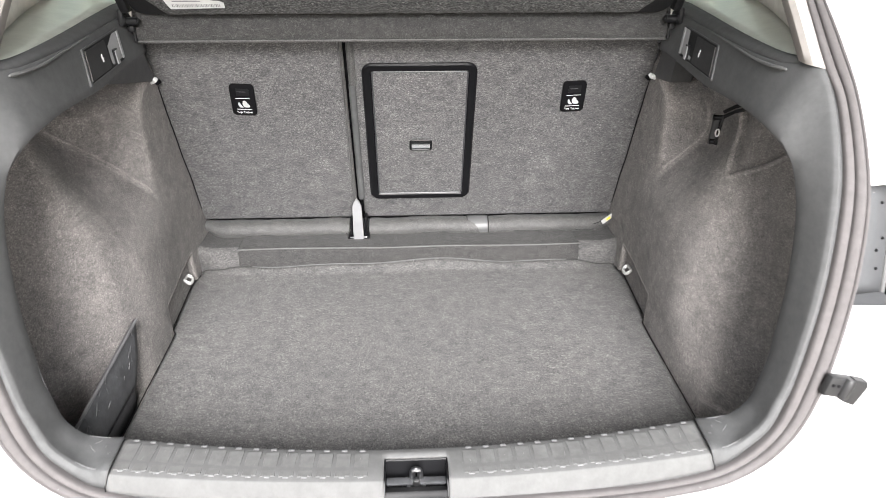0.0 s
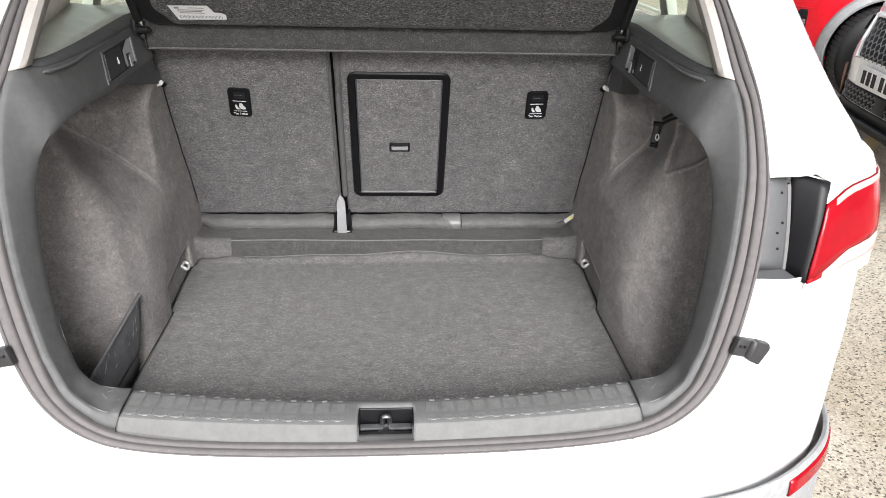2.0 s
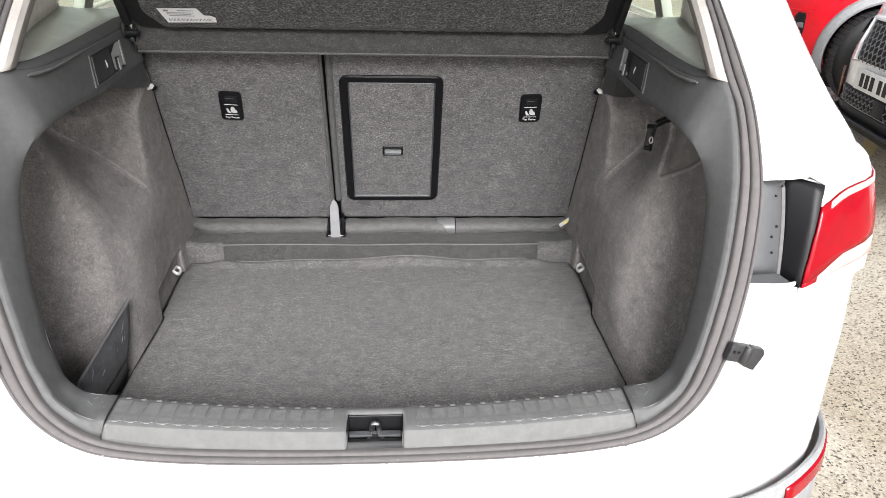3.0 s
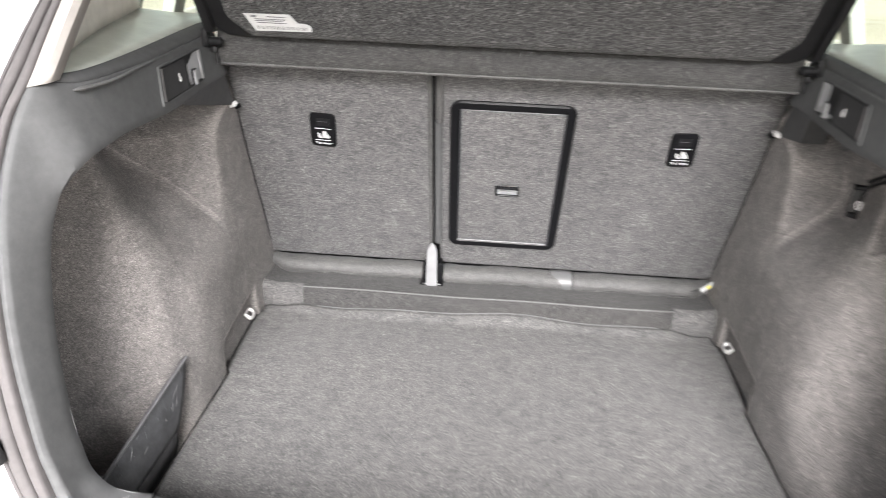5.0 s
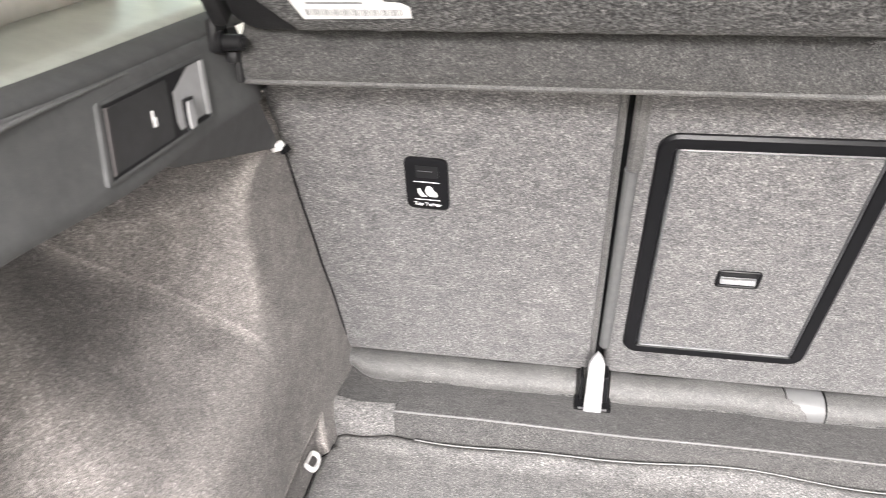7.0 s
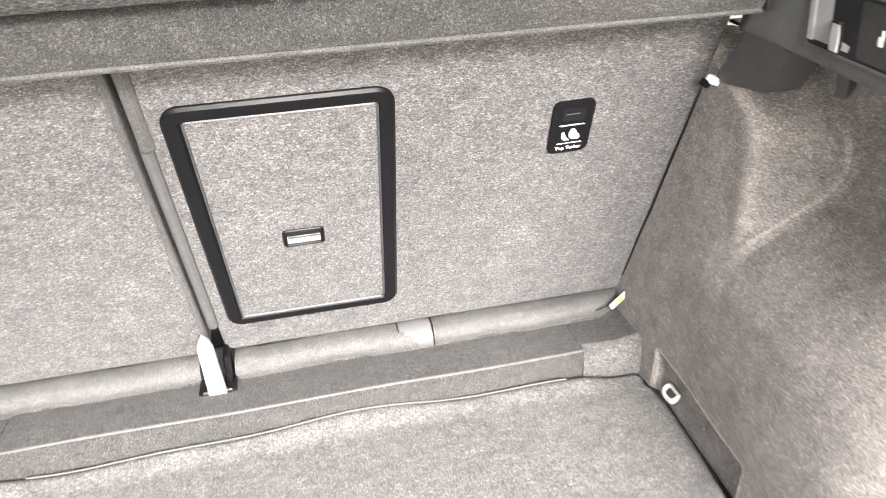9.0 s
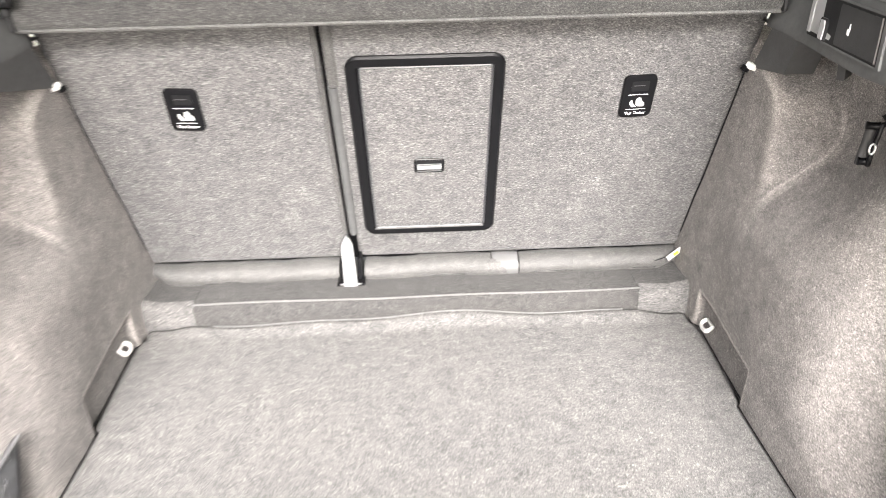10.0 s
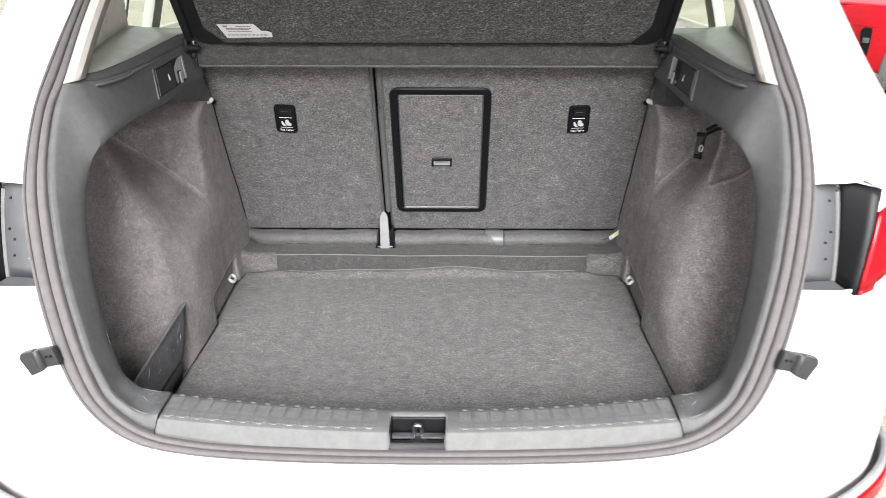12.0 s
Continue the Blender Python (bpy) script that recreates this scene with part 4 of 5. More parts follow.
def eye_recess(y, z):
    """1 inside the sunk panel that carries the lashing eye."""
    return smooth_step((0.7165 - z) / 0.007 + 0.5) * smooth_step((y - 0.503) / 0.008 + 0.5) * smooth_step((0.722 - y) / 0.007 + 0.5)


def lining_x(s, y, z):
    """Half width of the lining: a wheel arch, and above it a strut tower with a slanting facet that stands proud of arch and outer wall."""
    arch = cubic(LINE_Z, [cubic(LINE_Y, row, y) for row in LINING[s]], z)
    lean, start = (lerp(0.08, 0.55, smooth_step((y - 0.36) / 0.16)), 0.908) if s > 0 else (lerp(0.15, 0.55, smooth_step((y - 0.34) / 0.14)), 0.868 + 0.2 * max(0.0, y - 0.5))
    arch += lean * (soft_ramp(z - start, 0.03) - 0.003)
    corner = 0.607 + soft_ramp(1.6 * (z - 1.092), 0.02)
    tower = 0.4975 + 0.005 * smooth_step((0.72 - y) / 0.14) * smooth_step((z - 0.80) / 0.2) + 0.85 * soft_ramp(corner - y, 0.014)
    if s < 0:
        arch += 0.010 * math.exp(-((y - 0.375) / 0.05) ** 2) * smooth_step((0.96 - z) / 0.1) * smooth_step((z - 0.70) / 0.08)
    arch += 0.022 * smooth_step((0.25 - y) / 0.14) * smooth_step((1.06 - z) / 0.2)
    behind = soft_min(arch, 0.567 + 0.022 * smooth_step((0.25 - y) / 0.14) if s > 0 else 0.650, 0.015)
    proud = smooth_step((behind - tower - (0.005 if s > 0 else 0.003)) / 0.014 + 0.5)
    lip = 4 * proud * (1 - proud)
    x = lerp(soft_min(arch, tower, 0.012), lerp(behind, tower, proud) - 0.0045 * lip, smooth_step((corner + 0.004 - y) / 0.022))
    x -= 0.0022 * smooth_step((z - 0.93) / 0.05) * math.exp(-((y - corner) / 0.018) ** 2)
    if s > 0:
        x -= 0.005 * math.exp(-((z - 0.674 - 0.22 * (0.2 - y)) / 0.007) ** 2) * smooth_step((0.25 - y) / 0.08)
        d = Vector((0.135, -0.095)).normalized()
        e = (z - 1.115) * d.x - (y - 0.25) * d.y
        x += 0.011 * smooth_step(e / 0.012 + 0.5) * smooth_step((0.378 + 0.7 * (z - 1.03) - y) / 0.012 + 0.5)
    x += 0.0115 * eye_recess(y, z)
    return x + 0.0012 * noise.noise(Vector((y * 14, z * 14, s * 3.0)))


for s in (1, -1):
    lining = thing("side_lining", (s * 0.5, 0.45, 0.63), "charcoal needle-felt carpet lining moulded over the wheel arch", "boot lining", "boot side linings")
    sheet = []
    for j in range(161):
        z = lerp(0.625, 1.172, j / 160)
        start = 0.058 + 0.085 * smooth_step((z - 0.80) / 0.34)
        sheet.append([(s * lining_x(s, y, z), y, z) for y in (lerp(start, 0.915, i / 250) for i in range(251))])
    for name, sunk, text in (("carpet", False, ""), ("eye_panel", True, "sunk carpet panel round the lashing eye")):
        bm = bmesh.new()
        known = {}
        def corner_vert(j, i):
            if (j, i) not in known:
                known[j, i] = bm.verts.new(sheet[j][i])
            return known[j, i]
        for j in range(160):
            for i in range(250):
                if (eye_recess(sheet[j][i][1], sheet[j][i][2]) > 0.02) == sunk:
                    f = [corner_vert(j, i), corner_vert(j, i + 1), corner_vert(j + 1, i + 1), corner_vert(j + 1, i)]
                    bm.faces.new(f[::-1] if s > 0 else f)
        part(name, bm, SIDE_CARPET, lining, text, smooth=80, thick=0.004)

# boot end walls that close the pockets towards the sill
for s in (1, -1):
    pocket = thing("pocket_floor", (s * 0.53, 0.2, 0.64), "dark carpeted floor of the side pocket", "boot lining")
    part("pocket_base", box((0.16, 0.42, 0.01), (s * 0.552, 0.22, 0.632), 0.003), SIDE_CARPET, pocket)
    part("pocket_end", box((0.16, 0.01, 0.13), (s * 0.52, 0.052, 0.69), 0.003), SIDE_CARPET, pocket)


# ---- boot floor, ledge and seats ----
def board_half(y):
    """Half width of the floor board, a thin gap away from the linings."""
    return cubic(LINE_Y, FOOT[1][0], y) - 0.0018 + 0.0100 * smooth_step((y - 0.500) / 0.008) * smooth_step((0.726 - y) / 0.008)


def build_floor():
    board = thing("boot_floor_board", (0, 0.4, 0.655), "charcoal carpeted boot floor board with a turned-up back edge", "boot floor")
    rows = []
    for j in range(90):
        v = j / 89
        row = []
        for i in range(101):
            half = board_half(lerp(0.045, 0.752, v))
            x = lerp(-half, half, i / 100)
            back = 0.762 + 0.004 * math.sin(x * 9 + 0.6) + 0.001 * smooth_step((abs(x) - 0.40) / 0.06)
            y = lerp(0.045, back, v)
            lip = 0.013 + 0.004 * math.sin(x * 11 + 1.4) + 0.003 * math.sin(x * 23)
            lip *= 1 - 0.85 * smooth_step((abs(x) - 0.395) / 0.06)
            z = 0.655 + lip * smooth_step((y - (back - 0.026)) / 0.026) + 0.0012 * noise.noise(Vector((x * 6, y * 6, 0)))
            edge = (half - abs(x))
            z -= 0.005 * (1 - min(1, edge / 0.006)) ** 2
            row.append((x, y, z))
        rows.append(row)
    part("carpet_top", grid(rows), FLOOR_CARPET, board, smooth=80, thick=0.014)
    # black tubes added to draw the shaded gap between board and lining
    for s in (1, -1):
        part("floor_gap_shade", tube([(s * (board_half(y) + 0.0006), y, 0.6530) for y in (0.05, 0.2, 0.35, 0.45, 0.498, 0.51, 0.6, 0.65, 0.716, 0.73, 0.745)], 0.0010, 6), BLACK, board, "black tube put in as the shaded gap beside the board")
    part("back_edge", tube([(x, y + 0.0015, z + 0.0004) for x, y, z in rows[-1][12:89]], 0.0013, 6), PALE_EDGE, board, "pale bound back edge")
    ledge = thing("floor_ledge", (0, 0.82, 0.64), "charcoal carpeted ledge in front of the seat backs", "boot ledge")
    prof = [(0.772, 0.640), (0.7715, 0.692), (0.7735, 0.6995), (0.778, 0.7030), (0.784, 0.7036), (0.80, 0.7035), (0.838, 0.7025), (0.86, 0.700), (0.93, 0.70)]
    rows = []
    for i in range(81):
        x = lerp(-0.402, 0.402, i / 80)
        dz = 0.003 * smooth_step((-0.06 - x) / 0.06) + 0.001 * math.sin(x * 17)
        dy = -0.004 * smooth_step((-0.06 - x) / 0.06)
        rows.append([(x, y + dy * (y < 0.8), z + dz * (y < 0.84)) for y, z in prof])
    part("ledge_carpet", grid(rows), LEDGE_CARPET, ledge, smooth=60)
    # lighter tube paints the highlight on the ledge's rounded front edge
    part("ledge_highlight", tube([Vector(r[2]).lerp(Vector(r[3]), 0.55) + Vector((0, -0.0008, 0.0006)) for r in rows], 0.0017, 8), PALE_EDGE, ledge, "thin pale tube put in as the highlight on the ledge edge", smooth=80)
    for r in (rows[0], rows[-1]):
        part("end_seam", tube([Vector(p) + Vector((0, -0.0006, 0.0006)) for p in r[1:7]], 0.0011, 6), FELT, ledge, "dark seam at the end of the ledge")
    for s in (1, -1):
        for name, prof, cloth in (("end_block", [(0.767, 0.640), (0.767, 0.655), (0.7685, 0.676), (0.7715, 0.692), (0.778, 0.7010), (0.788, 0.7035)], FLOOR_CARPET),
                                  ("block_top", [(0.788, 0.7035), (0.80, 0.7025), (0.84, 0.698), (0.87, 0.700), (0.92, 0.715)], LEDGE_CARPET)):
            rows = [[(s * x, y + k, z + 0.010 * smooth_step((x - 0.465) / 0.04)) for y, z in prof] for x, k in ((0.4025, 0.002), (0.43, 0), (0.46, -0.002), (0.485, -0.002), (0.51, 0.0))]
            part(name, grid(rows, flip=s < 0), cloth, ledge, smooth=60)


build_floor()


def seat_slab(x0, x1, z0, z1, out, depth, bevel):
    h = (z1 - z0) / 0.9205
    bm = box((x1 - x0, h, depth), (0, 0, -depth / 2), bevel, 3)
    bmesh.ops.transform(bm, matrix=seat_frame((x0 + x1) / 2, (z0 + z1) / 2, out), verts=bm.verts)
    return bm


def tether_badge(seat, x, z):
    m = seat_frame(x, z, 0.0005) @ pose(0, 0, 0, 0, 0, -3 if x < 0 else 2)
    badge = part("tether_badge", prism(rounded(0.050, 0.077, 0.009), 0.004, 0.0015, m), GLOSS_BLACK, seat, "glossy black anchor cover with white print")
    part("slot", prism(rounded(0.026, 0.018, 0.002), 0.0006, 0.0, m @ pose(0.001, 0.020, 0.0036)), BLACK, badge)
    part("slot_rim", prism(rounded(0.017, 0.0010, 0.0003, 1), 0.0004, 0.0, m @ pose(-0.001, 0.0215, 0.0044)), GREY_METAL, badge)
    part("print_line", prism(rounded(0.030, 0.0011, 0.0004, 1), 0.0004, 0.0, m @ pose(0, 0.005, 0.0041)), WHITE_PRINT, badge)
    part("print_line", prism(rounded(0.030, 0.0010, 0.0004, 1), 0.0004, 0.0, m @ pose(0, -0.0225, 0.0041)), WHITE_PRINT, badge)
    # anchor and child seat pictogram
    seat_shape = [(-0.0005, -0.0015), (0.0030, -0.0005), (0.0062, -0.0030), (0.0078, -0.0075), (0.0110, -0.0105), (0.0122, -0.0150), (0.0105, -0.0175), (0.0030, -0.0172), (-0.0010, -0.0140), (-0.0022, -0.0080)]
    base_shape = [(-0.0110, -0.0062), (-0.0080, -0.0050), (-0.0058, -0.0105), (-0.0030, -0.0150), (0.0000, -0.0178), (-0.0075, -0.0178), (-0.0105, -0.0130)]
    pict = merge(*[prism(outline, 0.0004, 0.0, m @ pose(0, 0, 0.0041)) for outline in (seat_shape, base_shape)])
    part("pictogram", pict, LABEL_PAPER, badge)
    part("lettering", lettering("Top Tether", 0.0068, m @ pose(0, -0.0300, 0.0042)), WHITE_PRINT, badge, "white words Top Tether")


left_seat = thing("rear_seat", (-0.31, 0.86, 0.74), "charcoal carpet-backed narrow rear seat backrest", "seat back", "rear seat backrests")
part("back_panel", seat_slab(-0.505, -0.1275, 0.7352, 1.255, 0.0, 0.05, 0.014), SEAT_CARPET, left_seat, smooth=60)
tether_badge(left_seat, -0.335, 1.0715)
right_seat = thing("rear_seat", (0.19, 0.86, 0.74), "charcoal carpet-backed wide rear seat backrest with a load hatch", "seat back", "rear seat backrests")
part("back_panel", seat_slab(-0.111, 0.505, 0.7352, 1.255, 0.0, 0.05, 0.014), SEAT_CARPET, right_seat, smooth=60)
tether_badge(right_seat, 0.345, 1.0715)
part("edge_strip", tube([seat_point(-0.1135 + 0.0006 * k, z, -0.004) for k, z in enumerate((0.80, 0.95, 1.10))], 0.0075, 10), TRIM, right_seat, "smooth grey edge strip along the seat split")
part("edge_strip", tube([seat_point(-0.110, z, -0.004) for z in (1.102, 1.18, 1.25)], 0.0085, 10), ROLL_CARPET, right_seat)
part("seat_edge", tube([seat_point(-0.1285, z, -0.003) for z in (0.735, 0.9, 1.1, 1.25)], 0.004, 8), ROLL_CARPET, left_seat)
# black slabs added deep in the seat gaps, standing in for their shade
part("gap_shade", seat_slab(-0.14, -0.10, 0.70, 1.26, -0.035, 0.01, 0.001), BLACK, left_seat)
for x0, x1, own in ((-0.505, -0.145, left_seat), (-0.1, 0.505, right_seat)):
    part("foot_shade", seat_slab(x0, x1, 0.70, 0.77, -0.022, 0.01, 0.001), BLACK, own)

# load hatch in the wide backrest
hatch = part("load_hatch", prism(rounded(0.196, 0.343, 0.010), 0.0035, 0.0015, seat_frame(0.0258, 0.9755, 0.0)), SEAT_CARPET, right_seat, "carpeted load-through hatch door", smooth=40)
part("hatch_frame", ring(0.2315, 0.3775, 0.020, 0.0185, 0.0065, 0.0030, seat_frame(0.0250, 0.9755, -0.0005)), GLOSS_BLACK, hatch, "glossy black hatch frame")
part("hatch_rim", ring(0.1955, 0.3430, 0.006, 0.0030, 0.0056, 0.0012, seat_frame(0.0258, 0.9755, 0.0)), PLATE_BLACK, hatch, "thin grey rim of the hatch")
latch = part("hatch_latch", ring(0.050, 0.0300, 0.005, 0.0040, 0.003, 0.001, seat_frame(0.0270, 0.9550, 0.0030)), GLOSS_BLACK, hatch, "black latch surround")
part("latch_well", prism(rounded(0.043, 0.023, 0.002), 0.0004, 0.0, seat_frame(0.0270, 0.9550, 0.0034)), BLACK, latch)
part("latch_tab", box((0.040, 0.0105, 0.004), (0, 0, 0), 0.0015, m=seat_frame(0.0270, 0.9530, 0.0045) @ pose(0, 0, 0, -18)), CLAD, latch, "grey latch tab")
part("tab_edge", box((0.038, 0.0016, 0.0016), (0, 0, 0), 0.0006, m=seat_frame(0.0270, 0.9580, 0.0068)), STEEL, latch, "thin silver edge of the tab")

# black tubes drawn where the gap between seat and lining is only shaded
for s, own in ((1, right_seat), (-1, left_seat)):
    line = []
    for k in range(16):
        z = lerp(0.775, 1.105, k / 15)
        p = seat_point(0, z)
        line.append((s * (lining_x(s, p.y, z) - 0.001), p.y - 0.001, z))
    part("side_gap_shade", tube(line, [0.0008] + [0.0015] * 14 + [0.0008], 6), BLACK, own, "black tube put in as the shade of the gap beside the lining")

# padded roll along the foot of the seats
for x0, x1, own in ((-0.500, -0.148, left_seat), (-0.098, 0.500, right_seat)):
    n = 60
    path, rad = [], []
    for i in range(n):
        x = lerp(x0, x1, i / (n - 1))
        e = min(1.0, (0.5 - abs(x)) / 0.05)
        path.append((x, 0.872 + 0.002 * math.sin(x * 31), 0.7115 + 0.012 * (1 - smooth_step(e)) + 0.001 * math.sin(x * 23)))
        rad.append(0.0265 - 0.010 * (1 - smooth_step(e)) + 0.0007 * math.sin(x * 57) + 0.0005 * math.sin(x * 131))
    part("foot_roll", tube(path, rad, 20, 0.85), ROLL_CARPET, own, "padded carpet roll along the seat foot", smooth=80)
strap = [(x, 0.872, 0.7118) for x in (0.143, 0.150, 0.165, 0.180, 0.190)]
part("strap_band", tube(strap, [0.0272, 0.0280, 0.0282, 0.0280, 0.0272], 24, 0.86), SILVER_FABRIC, right_seat, "shiny grey fabric band round the roll", smooth=80)

# dark tubes paint the shade in the roll's folds and creases
for x0, x1, own in ((-0.455, -0.150, left_seat), (-0.097, 0.455, right_seat)):
    part("roll_fold_shade", tube([(lerp(x0, x1, k / 20), 0.8490, 0.7040 + 0.0008 * math.sin(k * 1.1)) for k in range(21)], 0.0015, 6), FELT, own, "dark tube put in as the shade under the roll")
for x in (0.1405, 0.1925):
    ringed = [(x, 0.872 + 0.0268 * math.cos(a), 0.7115 + 0.0228 * math.sin(a)) for a in (2 * math.pi * k / 28 for k in range(29))]
    part("roll_crease_shade", tube(ringed, 0.0011, 5), BLACK, right_seat)

# pale belt-guide blade standing in the split of the seats
blade = thing("seat_split_blade", (-0.123, 0.815, 0.70), "pale grey plastic blade standing in the split between the backrests", "seat trim")
bm = prism([(-0.0128, 0), (0.0128, 0), (0.0108, 0.100), (0.007, 0.112), (0.000, 0.121), (-0.006, 0.112), (-0.0104, 0.100)], 0.006, 0.0015, Matrix.Translation((-0.1235, 0.822, 0.697)) @ pose(0, 0, 0, 99, 0, 0))
part("blade", bm, PALE_STRIP, blade)
part("socket", merge(box((0.052, 0.032, 0.004), (-0.1235, 0.832, 0.7075), 0.0015), box((0.005, 0.030, 0.044), (-0.1400, 0.850, 0.726), 0.002), box((0.008, 0.034, 0.050), (-0.1065, 0.850, 0.728), 0.003)), GLOSS_BLACK, blade, "black socket at the blade's foot")
part("socket_rim", box((0.040, 0.003, 0.003), (-0.1235, 0.8165, 0.7095), 0.001), STEEL, blade)


# ---- parcel shelf, tilted up at its tail edge ----
def build_shelf():
    shelf = thing("parcel_shelf", (0, 0.57, 1.25), "black felt-lined parcel shelf tilted up, seen from below", "parcel shelf")
    up, out = Vector((0, -0.5736, 0.8192)), Vector((0, -0.8192, -0.5736))
    foot = Vector((0, 0.579, 1.259))
    m = Matrix(((1, 0, 0, 0), (0, up.y, out.y, foot.y), (0, up.z, out.z, foot.z), (0, 0, 0, 1)))
    part("shelf_board", prism([(x, y + 0.26) for x, y in rounded(0.955, 0.54, 0.03)], 0.012, 0.004, m @ pose(0, 0, -0.020)), SHELF_RIM, shelf, "dark plastic rim of the shelf")
    rows = []
    for j in range(40):
        v = 0.004 + 0.462 * (j / 39) ** 1.5
        half = 0.440 - 0.03 * (1 - smooth_step(min(1.0, (v - 0.004) / 0.05)))
        rows.append([m @ Vector((lerp(-half, half, i / 90), v + 0.0026 * noise.noise(Vector((i * 0.7, 3.1, 0))) * (j == 0), 0.004 + 0.006 * math.sin(math.pi * min(1, (v - 0.002) / 0.02) / 2) + 0.0009 * noise.noise(Vector((i * 0.4, j * 0.4, 0))))) for i in range(91)])
    part("felt", grid(rows), FELT, shelf, "shaggy black felt underside", smooth=80, thick=0.009)
    # rounded front flap below the hinge line
    prof = [(0.626, 1.266), (0.611, 1.259), (0.600, 1.250), (0.594, 1.240), (0.591, 1.229), (0.592, 1.217), (0.5955, 1.2125), (0.5975, 1.2090), (0.602, 1.2075), (0.609, 1.2085), (0.624, 1.229)]
    rows = []
    for i in range(61):
        x = lerp(-0.477, 0.477, i / 60)
        rows.append([(x, y, z) for y, z in prof])
    part("front_flap", grid(rows), FLAP_CARPET, shelf, "carpeted front flap of the shelf", smooth=60, thick=0.004)
    part("flap_hem", tube([(x, 0.5975, 1.2095) for x in (-0.477, -0.2, 0, 0.2, 0.477)], 0.0028, 8), ROLL_CARPET, shelf)
    for s in (1, -1):
        axle = Vector((s * 0.475, 0.578, 1.2475))
        def along(d, r):
            return tube([axle + Vector((s * q, 0, 0)) for q in d], r, 18)
        pin = part("hinge_pin", merge(along((-0.011, -0.010, 0.008, 0.009), [0.0060, 0.0072, 0.0072, 0.0060]), along((-0.0128, -0.0106), 0.0044), along((0.008, 0.013), 0.0098)), BLACK, shelf, "black plastic hinge pin")
        part("hinge_bracket", merge(box((0.010, 0.024, 0.030), axle + Vector((s * 0.0165, 0.006, 0.006)), 0.004), box((0.012, 0.016, 0.012), axle + Vector((s * 0.006, 0.012, -0.014)), 0.004)), SHELF_RIM, pin)
        part("shelf_arm", box((0.016, 0.20, 0.022), (0, 0, 0), 0.005, m=m @ pose(s * 0.4815, 0.105, -0.006)), SHELF_RIM, shelf, "dark side arm of the shelf")
        part("flap_end", box((0.006, 0.024, 0.042), (s * 0.4785, 0.600, 1.230), 0.003), SHELF_RIM, shelf)
    # paper label, its lines of print too fine to read
    outline = [(-0.411, 0.0535), (-0.338, 0.0545), (-0.327, 0.038), (-0.314, 0.037), (-0.307, 0.033), (-0.307, 0.022), (-0.398, 0.020)]
    label = part("paper_label", prism(outline, 0.0006, 0.0, m @ pose(0, 0.002, 0.0112)), LABEL_PAPER, shelf, "white printed paper label", smooth=0)
    for k, (x0, x1, y) in enumerate(((-0.400, -0.391, 0.049), (-0.375, -0.345, 0.049), (-0.395, -0.345, 0.044), (-0.395, -0.350, 0.041), (-0.392, -0.345, 0.037))):
        part("print_bar", box((x1 - x0, 0.0016 if k else 0.004, 0.0004), (0, 0, 0), m=m @ pose((x0 + x1) / 2, y + 0.002, 0.0120)), LABEL_INK, label, smooth=0)
    for k in range(30):
        part("code_bar", box((0.0008 if k % 3 else 0.0016, 0.006, 0.0004), (0, 0, 0), m=m @ pose(-0.393 + 0.0027 * k, 0.0295, 0.0120)), LABEL_INK, label, smooth=0)
    # a torn tuft and stray fibres hanging from the felt's edge
    rng = random.Random(4)
    fluff = []
    for k in range(40):
        x = rng.uniform(-0.43, 0.43) if k > 9 else rng.gauss(0.044, 0.006)
        v = 0.004 if k < 14 else rng.uniform(0.01, 0.30)
        a = m @ Vector((x, v, 0.0095))
        pts = [a]
        for q in range(4):
            pts.append(pts[-1] + Vector((rng.uniform(-0.004, 0.004), rng.uniform(-0.002, 0.002), rng.uniform(-0.003, 0.001))))
        fluff.append(tube(pts, 0.00022, 4))
    tagged(part("stray_fibres", merge(*fluff), ROLL_CARPET, shelf, "loose fibres on the felt"), kind="stuff")


build_shelf()

# ---- small things in the boot ----
for s in (1, -1):
    eye = thing("lashing_eye", (s * 0.505, 0.68, 0.68), "chromed steel lashing eye folded against the lining", "lashing eye", "lashing eyes")
    c = Vector((s * 0.4985, 0.677, 0.679))
    loop = [c + Vector((s * dx, dy, dz)) for dx, dy, dz in ((0.0, -0.012, 0.006), (-0.006, -0.0135, 0.002), (-0.0105, -0.0105, -0.002), (-0.012, 0.0, -0.004), (-0.0105, 0.0105, -0.002), (-0.006, 0.0135, 0.002), (0.0, 0.012, 0.006))]
    part("eye_loop", tube(spline(loop, 30), 0.0029, 10, 1.4), BRIGHT_STEEL, eye)
    part("eye_bar", tube([loop[0], loop[0].lerp(loop[-1], 0.5), loop[-1]], 0.0027, 10), BRIGHT_STEEL, eye, "straight bar of the eye")
    part("eye_mount", box((0.006, 0.020, 0.012), c + Vector((s * 0.010, 0, 0.003)), 0.003), BLACK, eye)

divider = thing("side_divider", (-0.475, 0.22, 0.655), "scuffed black plastic divider plate leaning before the side pocket", "divider")
rows = []
for i in range(25):
    t = i / 24
    top = Vector((-0.509, 0.062, 0.722)).lerp(Vector((-0.4835, 0.356, 0.7800)), t)
    bot = Vector((-0.480, 0.055, 0.686)).lerp(Vector((-0.4815, 0.297, 0.681)), t)
    rows.append([top.lerp(bot, w) + Vector((0.003 * math.sin(math.pi * w), 0, 0)) for w in (0, 0.03, 0.1, 0.3, 0.5, 0.7, 0.9, 1)])
part("plate", grid(rows), PLATE_BLACK, divider, thick=0.005)
